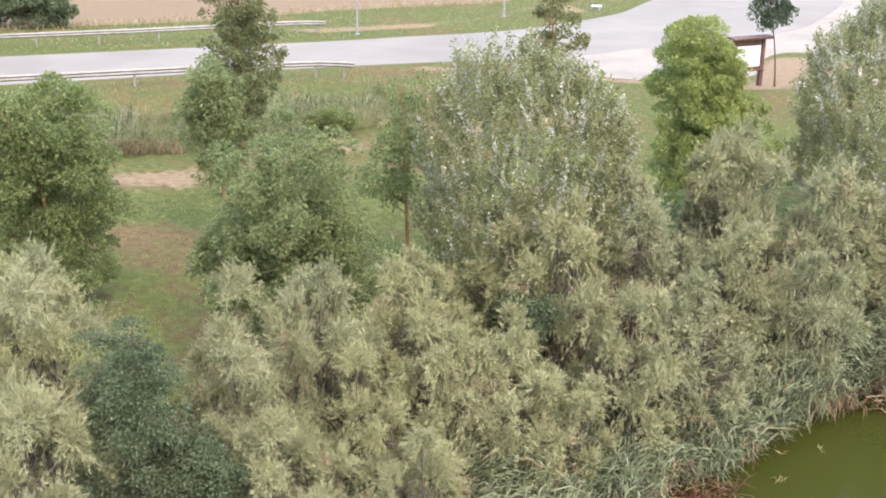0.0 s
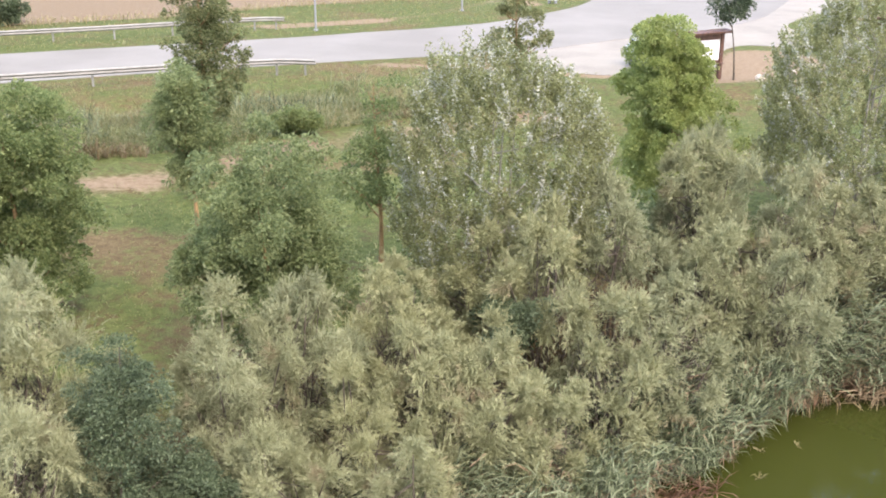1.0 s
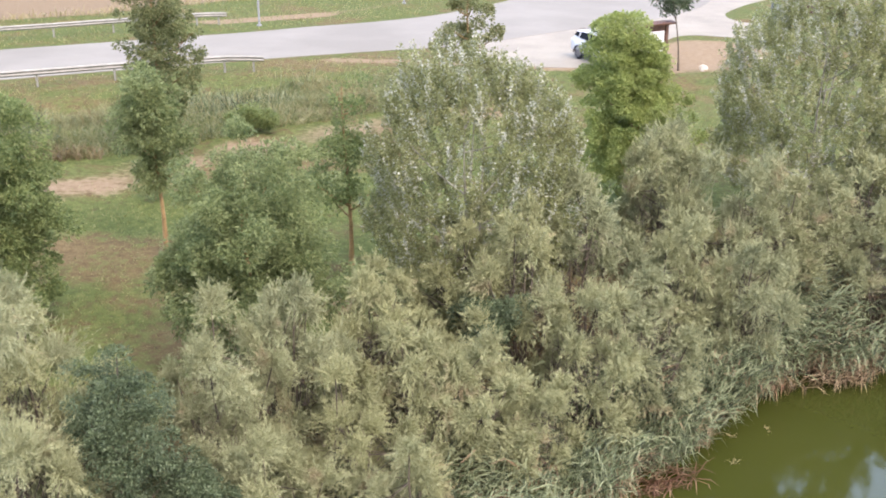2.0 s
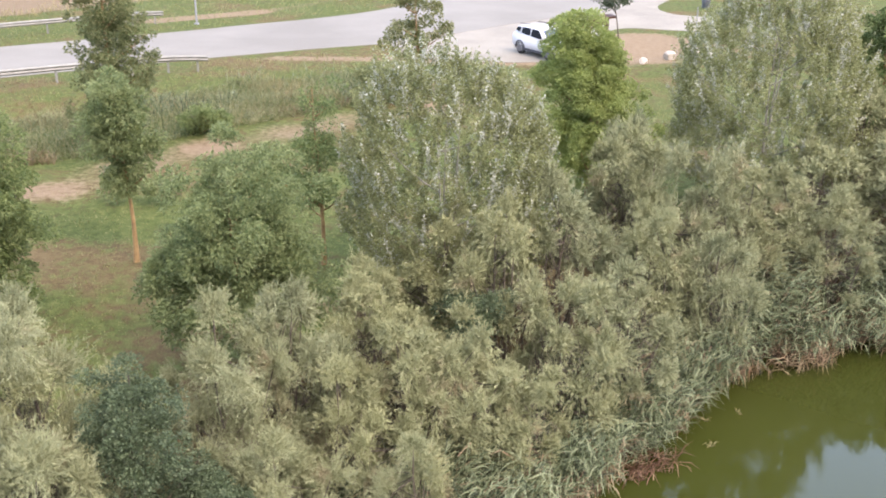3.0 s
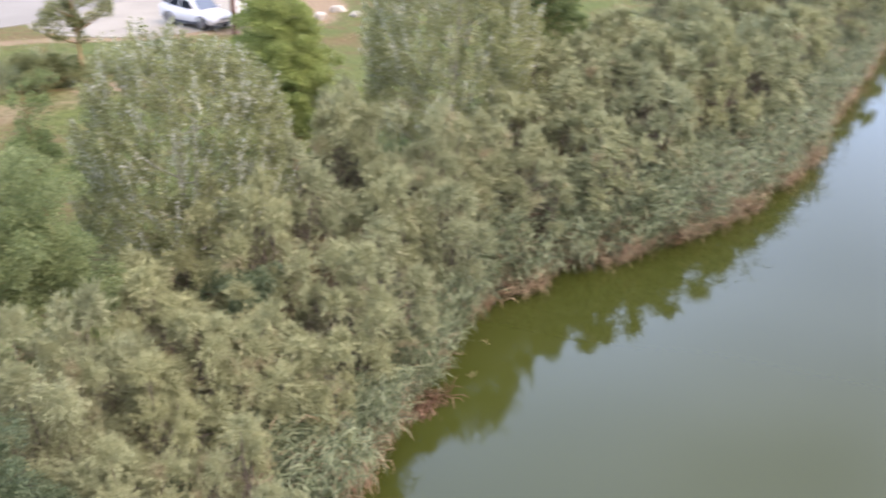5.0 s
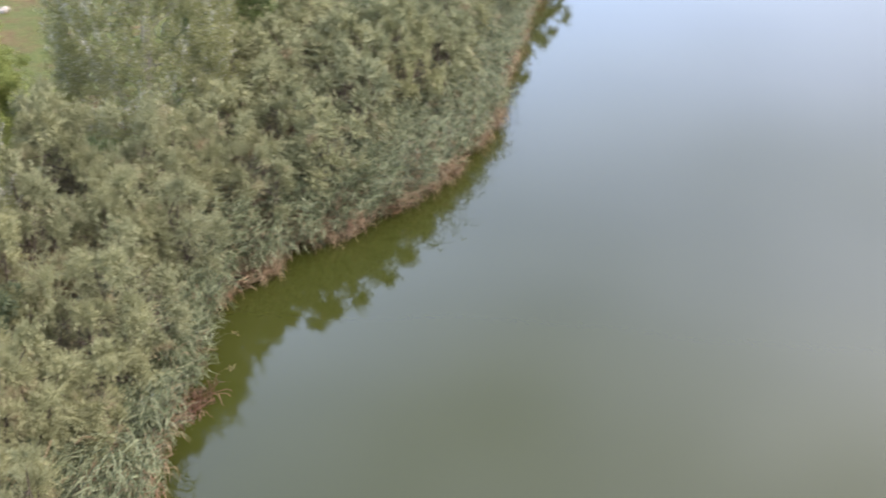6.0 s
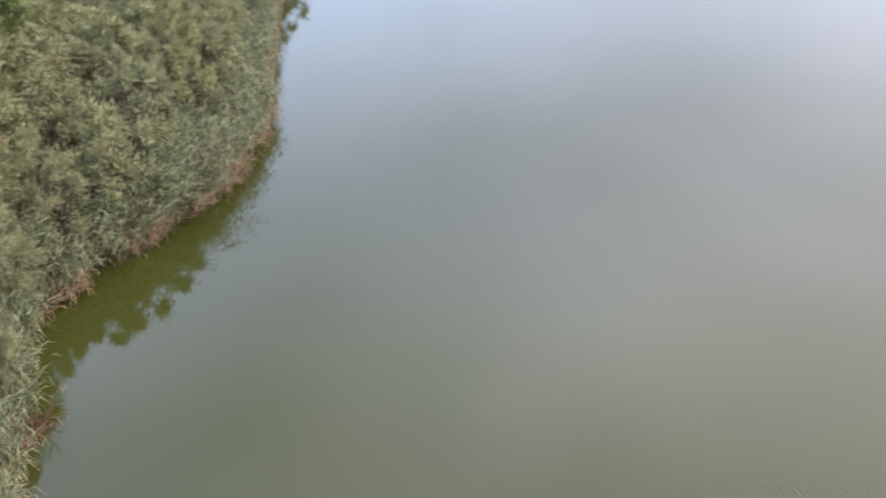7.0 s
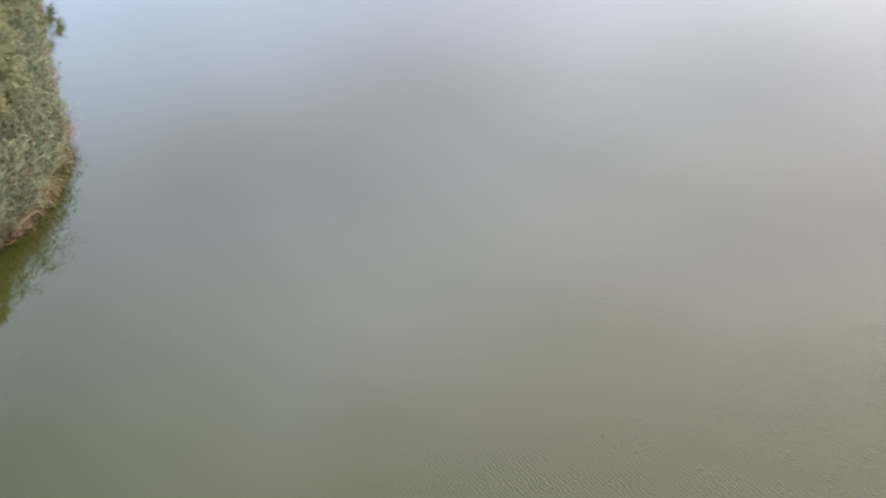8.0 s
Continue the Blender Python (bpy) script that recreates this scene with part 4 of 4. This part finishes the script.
scatter("field_weeds", "straw-coloured weeds along the edge of the bare field", 57, [(-66, 46.5), (-60.2, 54.6), (-51.1, 66.2), (-46.2, 77.2), (-36.2, 92.5), (-38, 94), (-48.2, 78.4), (-53, 67.6), (-62, 56.2), (-68, 47.5)], 5000, (0.3, 0.9), (0.03, 0.06), M_DRYGRASS, category="weeds")


# ---------------------------------------------------------------- guard rails
def guard_rail(label, line, posts_at):
    """A steel rail with a folded beam along line, posts at the given metres from its end."""
    pts = np.array(line, float)
    ln = np.concatenate([[0], np.cumsum(np.linalg.norm(np.diff(pts, axis=0), axis=1))])
    at = lambda s: np.array([np.interp(s, ln, pts[:, 0]), np.interp(s, ln, pts[:, 1])])
    ob = thing("guard_rail", pose(*at(0), 2.0), label, "guard rail", "guard rails")
    o = at(0)
    prof = [(0.0, 0.98), (0.03, 0.94), (0.075, 0.90), (0.03, 0.85), (0.0, 0.815), (0.03, 0.78), (0.075, 0.73), (0.03, 0.69), (0.0, 0.65)]
    bm = bmesh.new()
    rows = []
    for s in np.arange(0, ln[-1] + 0.01, 1.0):
        p = at(s) - o
        d = unit(at(min(s + 0.5, ln[-1])) - at(max(s - 0.5, 0)))
        nrm = np.array([-d[1], d[0]])
        sink = 0.10 * max(0, 1 - s / 3.0) ** 2
        rows.append([[bm.verts.new((p[0] + nrm[0] * (a + w), p[1] + nrm[1] * (a + w), z - sink)) for a, z in prof] for w in (0.0, -0.012)])
    for r0, r1 in zip(rows[:-1], rows[1:]):
        for side in (0, 1):
            for k in range(len(prof) - 1):
                bm.faces.new((r0[side][k], r1[side][k], r1[side][k + 1], r0[side][k + 1]))
        for k in (0, len(prof) - 1):
            bm.faces.new((r0[0][k], r1[0][k], r1[1][k], r0[1][k]))
    part("beam", bm, M_STEEL, ob)
    for s in posts_at:
        p = at(s) - o
        d = at(min(s + 0.5, ln[-1])) - at(max(s - 0.5, 0))
        turn = Matrix.Rotation(math.atan2(d[1], d[0]), 4, 'Z')
        bm = bmesh.new()
        sink = 0.10 * max(0, 1 - s / 3.0) ** 2
        add_box(bm, 0, -0.06, 0.32 - sink, 0.11, 0.014, 1.3)
        add_box(bm, 0.05, -0.09, 0.32 - sink, 0.014, 0.07, 1.3)
        add_box(bm, -0.05, -0.09, 0.32 - sink, 0.014, 0.07, 1.3)
        bmesh.ops.transform(bm, matrix=Matrix.Translation((p[0], p[1], 0)) @ turn, verts=bm.verts)
        part("post", bm, M_STEEL, ob)
    return ob


guard_rail("galvanised steel guard rail on the near road edge", [(-27.4, 51.6), (-29.0, 50.6), (-33.0, 46.6), (-40.4, 38.2), (-60, 15), (-90, -20)], [0.6, 2.2, 4.2, 8.2, 12.2, 16.2, 20.2, 24.2, 28.2, 32.2])
guard_rail("galvanised steel guard rail beyond the road", [(-39.4, 66.6), (-40.6, 65.2), (-44.0, 60.6), (-47.5, 55.9), (-53.9, 48.4), (-70, 29), (-96, -3)], [0.6, 2.2, 4.2, 8.2, 12.2, 16.2, 20.2, 24.2, 28.2, 32.2])


# ---------------------------------------------------------------- junction furniture
def pole(x, y, tall, r, label):
    ob = thing("roadside_pole", pose(x, y, 1.9), label, "pole", "roadside poles")
    v, f = tube([([(0, 0, 0), (0, 0, tall * 0.5), (0, 0, tall)], [r, r * 0.95, r * 0.85])], 10)
    hang("shaft", mesh_of("shaft", v, f, M_GREYPOST, smooth=True), ob)
    bm = bmesh.new()
    add_box(bm, 0, 0, 0.14, r * 4, r * 4, 0.12, 0.01)
    part("foot", bm, M_GREYPOST, ob)
    return ob


pole(-36.9, 66.9, 6.5, 0.07, "thin grey metal pole on the far verge")
pole(-32.4, 82.6, 6.5, 0.07, "thin grey metal pole by the bend")


def notice_board(x, y, turn):
    ob = thing("notice_board", pose(x, y, gz(x, y), 0, 0, turn), "dark-stained wooden notice board with small roof and pale panel", "notice board")
    for sx in (-1.05, 1.05):
        bm = bmesh.new()
        add_box(bm, sx, 0, 1.35, 0.24, 0.24, 2.9, 0.015)
        part("post", bm, M_WOOD, ob)
    for name, z, h in (("top_beam", 2.42, 0.30), ("lower_beam", 1.02, 0.18)):
        bm = bmesh.new()
        add_box(bm, 0, 0, z, 2.40, 0.14, h, 0.012)
        part(name, bm, M_WOOD, ob)
    bm = bmesh.new()
    add_box(bm, 0, 0, 1.72, 1.92, 0.05, 1.22, 0.006)
    panel = part("panel", bm, M_BOARD, ob, "pale information panel")
    for dx, dz, w in ((0.70, 0.02, 0.10), (-0.5, 0.35, 0.5), (-0.5, 0.2, 0.42)):
        bm = bmesh.new()
        add_box(bm, dx, -0.03, 1.72 + dz, w, 0.012, 0.07)
        part("print_bar", bm, M_PRINT, panel)
    for s in (-1, 1):
        for k in range(3):
            bm = bmesh.new()
            add_box(bm, 0, s * (0.09 + 0.145 * k), 2.76 - 0.03 * k, 2.8, 0.15, 0.11, 0.008, Matrix.Rotation(radians(-11 * s), 4, 'X'))
            part("roof_board", bm, M_WOOD, ob)
    bm = bmesh.new()
    add_box(bm, 0, -0.16, 0.93, 2.3, 0.22, 0.05, 0.006)
    part("ledge", bm, M_WOOD, ob)


notice_board(-7.15, 59.95, 55.0)


def rock(x, y, sx, sy, sz, seed, turn):
    rng = np.random.default_rng(seed)
    bm = bmesh.new()
    bmesh.ops.create_icosphere(bm, subdivisions=3, radius=1.0)
    cuts = unit(rng.normal(size=(9, 3)))
    for v in bm.verts:
        p = np.array(v.co)
        for c in cuts:
            over = p @ c - 0.64
            if over > 0:
                p = p - c * over * 0.85
        p = p * (1 + 0.05 * noise.noise(Vector(p * 3 + seed)))
        v.co = Vector(p * (sx, sy, sz))
    ob = part("boulder", bm, M_ROCK, None, "pale limestone boulder lying on the grass edge")
    ob.matrix_basis = pose(x, y, gz(x, y) + sz * 0.45, 0, 0, turn)
    return tagged(ob, category="boulder", group="boulders by the parking lot")


rock(-4.3, 61.2, 0.31, 0.26, 0.27, 61, 20)
rock(-3.0, 63.1, 0.54, 0.40, 0.40, 62, 70)
rock(-2.0, 66.0, 0.52, 0.36, 0.34, 63, 10)
rock(-0.9, 64.0, 0.36, 0.30, 0.28, 64, 130)

marker = thing("marker_post", pose(-1.8, 72.9, 1.95), "short white painted marker post", "post")
bm = bmesh.new()
add_box(bm, 0, 0, 0.5, 0.14, 0.14, 1.0, 0.015)
part("post", bm, M_WHITEPOST, marker)
bm = bmesh.new()
add_box(bm, 0, 0, 0.86, 0.146, 0.146, 0.1, 0.004)
part("band", bm, M_GREYPOST, marker)
pole(-2.2, 70.4, 2.3, 0.035, "thin grey sign pole beside the gravel")

litter_bin = thing("litter_bin", pose(-2.9, 86.5, 1.95), "dark metal litter bin beyond the gravel lot", "litter bin")
v, f = tube([([(0, 0, 0.1), (0, 0, 0.5), (0, 0, 1.0), (0, 0, 1.05)], [0.28, 0.32, 0.34, 0.30])], 14)
hang("drum", mesh_of("drum", v, f, M_DARKMETAL, smooth=True), litter_bin)
v, f = tube([([(0, 0, 0.0), (0, 0, 0.12)], [0.2, 0.2])], 12)
hang("foot", mesh_of("foot", v, f, M_DARKMETAL), litter_bin)

fence = thing("wooden_fence", pose(0.6, 86.4, 1.95, 0, 0, -12), "low dark brown wooden rail fence", "fence")
for k in range(3):
    bm = bmesh.new()
    add_box(bm, -1.6 + 1.6 * k, 0, 0.5, 0.14, 0.14, 1.0, 0.012)
    part("post", bm, M_WOOD, fence)
for z in (0.5, 0.9):
    bm = bmesh.new()
    add_box(bm, 0, -0.1, z, 3.6, 0.06, 0.16, 0.012)
    part("rail", bm, M_WOOD, fence)


culvert = thing("culvert", pose(-27.5, 91.1, 1.95, 0, 0, 12), "small pale concrete culvert head on the far verge", "culvert")
bm = bmesh.new()
add_box(bm, 0.1, 0, 0.42, 0.85, 0.5, 0.12, 0.03)
part("cap_slab", bm, M_WHITEPOST, culvert)
v, f = tube([([(0, -0.22, 0.2), (0, -0.1, 0.2), (0, 0.1, 0.2), (0, 0.22, 0.2)], [0.2, 0.2, 0.2, 0.2])], 14)
hang("pipe", mesh_of("pipe", v, f, M_DARKMETAL, smooth=True), culvert, "dark pipe mouth")
for side in (-1, 1):
    bm = bmesh.new()
    add_box(bm, side * 0.31, 0, 0.19, 0.16, 0.44, 0.38, 0.02)
    part("wing_wall", bm, M_GREYPOST, culvert)

# ---------------------------------------------------------------- parked car
def plain(name, color, rough, metal=0.0, coat=0.0):
    m, nt, b, _ = nodes_of(name)
    n = tex_noise(nt, 2.0, 3)
    nt.links.new(ramp(nt, n, [(0.3, tuple(c * 0.92 for c in color)), (0.7, color)]), b.inputs["Base Color"])
    b.inputs["Roughness"].default_value, b.inputs["Metallic"].default_value = rough, metal
    b.inputs["Coat Weight"].default_value = coat
    return m


M_PAINT = plain("silver_white_paint", (0.60, 0.59, 0.57), 0.45, 0.0, 0.25)
M_GLASS = plain("dark_car_glass", (0.012, 0.014, 0.016), 0.2)
M_GLASS.node_tree.nodes["Principled BSDF"].inputs["Specular IOR Level"].default_value = 0.05
M_SCREEN = plain("windscreen_glass", (0.085, 0.115, 0.15), 0.08)
M_TYRE = plain("tyre_rubber", (0.03, 0.03, 0.03), 0.85)
M_RIM = plain("alloy_rim", (0.22, 0.22, 0.23), 0.35, 0.7)
M_TRIM = plain("dark_plastic_trim", (0.05, 0.05, 0.055), 0.7)
M_LAMP = plain("lamp_glass", (0.70, 0.72, 0.74), 0.1)
M_TAIL = plain("tail_lamp_glass", (0.35, 0.03, 0.025), 0.15)


def skin(bm, rows):
    for a, b in zip(rows[:-1], rows[1:]):
        for k in range(len(a) - 1):
            bm.faces.new((a[k], a[k + 1], b[k + 1], b[k]))


def sport_utility_car(x, y, heading):
    car = thing("car", pose(x, y, 2.016, 0, 0, heading), "silver-white estate-style off-road car parked on the gravel", "car")
    # stations along the car: x, half width, sill, shoulder and bonnet heights
    low = [(-2.28, 0.74, 0.50, 1.06), (-2.22, 0.86, 0.36, 1.15), (-1.4, 0.92, 0.30, 1.14), (-0.4, 0.93, 0.29, 1.09), (0.6, 0.93, 0.29, 1.02), (1.1, 0.92, 0.30, 1.00), (1.7, 0.89, 0.32, 0.93), (2.1, 0.82, 0.36, 0.82), (2.27, 0.66, 0.46, 0.68)]
    bm = bmesh.new()
    rows = []
    for sx, w, lo, hi in low:
        half = [(w * 0.82, lo), (w * 0.97, lo + 0.12), (w, lo + (hi - lo) * 0.55), (w * 0.97, hi - 0.05), (w * 0.88, hi), (w * 0.45, hi + 0.035)]
        ring = half + [(0, hi + 0.045)] + [(-a, z) for a, z in half[::-1]]
        rows.append([bm.verts.new((sx, a, z)) for a, z in ring])
    skin(bm, rows)
    for r in (rows[0], rows[-1]):
        bm.faces.new(r)
    body = part("body", bm, M_PAINT, car, smooth=True)
    # cabin: x, half width at the foot and at the roof, foot height, roof height
    cab = [(-2.20, 0.80, 0.66, 1.10, 1.17), (-1.90, 0.83, 0.66, 1.08, 1.60), (-1.55, 0.84, 0.68, 1.07, 1.69), (-0.6, 0.86, 0.70, 1.04, 1.74), (0.15, 0.86, 0.69, 1.03, 1.71), (0.35, 0.86, 0.68, 1.02, 1.66), (1.12, 0.80, 0.66, 1.0, 1.05)]
    bm = bmesh.new()
    rows = []
    for sx, wf, wr, lo, hi in cab:
        half = [(wf, lo), (wf * 0.35 + wr * 0.65, lo + (hi - lo) * 0.7), (wr, hi - 0.03), (wr * 0.6, hi)]
        ring = half + [(0, hi + 0.012)] + [(-a, z) for a, z in half[::-1]]
        rows.append([bm.verts.new((sx, a, z)) for a, z in ring])
    skin(bm, rows)
    for r in (rows[0], rows[-1]):
        bm.faces.new(r)
    part("cabin", bm, M_PAINT, car, smooth=True)

    def pane(name, corners, mat):
        bm = bmesh.new()
        c = [Vector(p) for p in corners]
        nrm = (c[1] - c[0]).cross(c[2] - c[0]).normalized()
        if nrm.dot(sum(c, Vector()) / len(c) - Vector((-0.5, 0, 1.2))) < 0:
            nrm = -nrm
        f0 = [bm.verts.new(p + nrm * 0.022) for p in c]
        f1 = [bm.verts.new(p - nrm * 0.01) for p in c]
        bm.faces.new(f0)
        for k in range(len(c)):
            q = (k + 1) % len(c)
            bm.faces.new((f0[k], f0[q], f1[q], f1[k]))
        part(name, bm, mat, car)

    for s in (-1, 1):
        side = lambda px, u: (px, s * (0.855 - 0.165 * u ** 1.3), 1.06 + 0.62 * u)
        pane("side_window", [side(-1.92, 0.46), side(-1.52, 0.36), side(-1.48, 0.84), side(-1.80, 0.80)], M_GLASS)
        pane("side_window", [side(-1.36, 0.30), side(-0.52, 0.20), side(-0.50, 0.88), side(-1.34, 0.86)], M_GLASS)
        pane("side_window", [side(-0.42, 0.19), side(0.74, 0.06), side(0.24, 0.84), side(-0.40, 0.88)], M_GLASS)
        v, f = tube([([(-1.7, s * 0.62, 1.74), (-1.6, s * 0.63, 1.79), (-0.6, s * 0.64, 1.82), (0.05, s * 0.63, 1.79), (0.15, s * 0.62, 1.73)], [0.022] * 5)], 6)
        hang("roof_rail", mesh_of("roof_rail", v, f, M_TRIM, smooth=True), car)
        bm = bmesh.new()
        add_box(bm, 0.72, s * 1.0, 1.10, 0.12, 0.2, 0.15, 0.03)
        part("mirror", bm, M_PAINT, car)
        bm = bmesh.new()
        add_box(bm, 2.12, s * 0.60, 0.72, 0.16, 0.28, 0.15, 0.03, Matrix.Rotation(radians(-18 * s), 4, 'Z'))
        part("headlight", bm, M_LAMP, car)
        bm = bmesh.new()
        add_box(bm, -2.2, s * 0.74, 0.95, 0.12, 0.14, 0.3, 0.03)
        part("tail_light", bm, M_TAIL, car)
        bm = bmesh.new()
        add_box(bm, 0.1, s * 0.925, 0.36, 2.2, 0.05, 0.14, 0.02)
        part("sill_trim", bm, M_TRIM, car)
        for wx in (-1.36, 1.36):
            v, f = tube([([(wx, s * 0.70, 0.35), (wx, s * 0.72, 0.35), (wx, s * 0.90, 0.35), (wx, s * 0.93, 0.35)], [0.28, 0.345, 0.345, 0.29])], 22)
            wheel = hang("wheel", mesh_of("tyre", v, f, M_TYRE, smooth=True), car, "black rubber tyre")
            bm = bmesh.new()
            bmesh.ops.create_cone(bm, cap_ends=True, segments=18, radius1=0.23, radius2=0.21, depth=0.06, matrix=pose(wx, s * 0.925, 0.35, 90, 0, 0))
            for j in range(6):
                a = j * math.pi / 3
                add_box(bm, wx + 0.11 * math.cos(a), s * 0.955, 0.35 + 0.11 * math.sin(a), 0.2, 0.02, 0.045, 0, Matrix.Rotation(-a, 4, 'Y'))
            part("rim", bm, M_RIM, wheel, "silver alloy rim")
            v, f = tube([([(wx + 0.43 * math.cos(a), s * 0.915, 0.36 + 0.43 * math.sin(a)) for a in np.linspace(-0.1, math.pi + 0.1, 14)], [0.05] * 14)], 6)
            hang("wheel_arch", mesh_of("wheel_arch", v, f, M_TRIM, smooth=True), car)
    pane("windscreen", [(0.44, -0.58, 1.62), (0.44, 0.58, 1.62), (1.06, 0.68, 1.09), (1.06, -0.68, 1.09)], M_SCREEN)
    pane("rear_window", [(-1.97, -0.56, 1.52), (-1.97, 0.56, 1.52), (-2.16, 0.64, 1.22), (-2.16, -0.64, 1.22)], M_GLASS)
    bm = bmesh.new()
    add_box(bm, 2.24, 0, 0.66, 0.06, 0.7, 0.14, 0.02)
    part("grille", bm, M_TRIM, car)
    bm = bmesh.new()
    add_box(bm, 2.22, 0, 0.44, 0.12, 1.3, 0.12, 0.03)
    part("bumper_trim", bm, M_TRIM, car)
    return car


car = sport_utility_car(-10.3, 62.05, -42.5)
car.scale = (1.09, 1.02, 1.0)
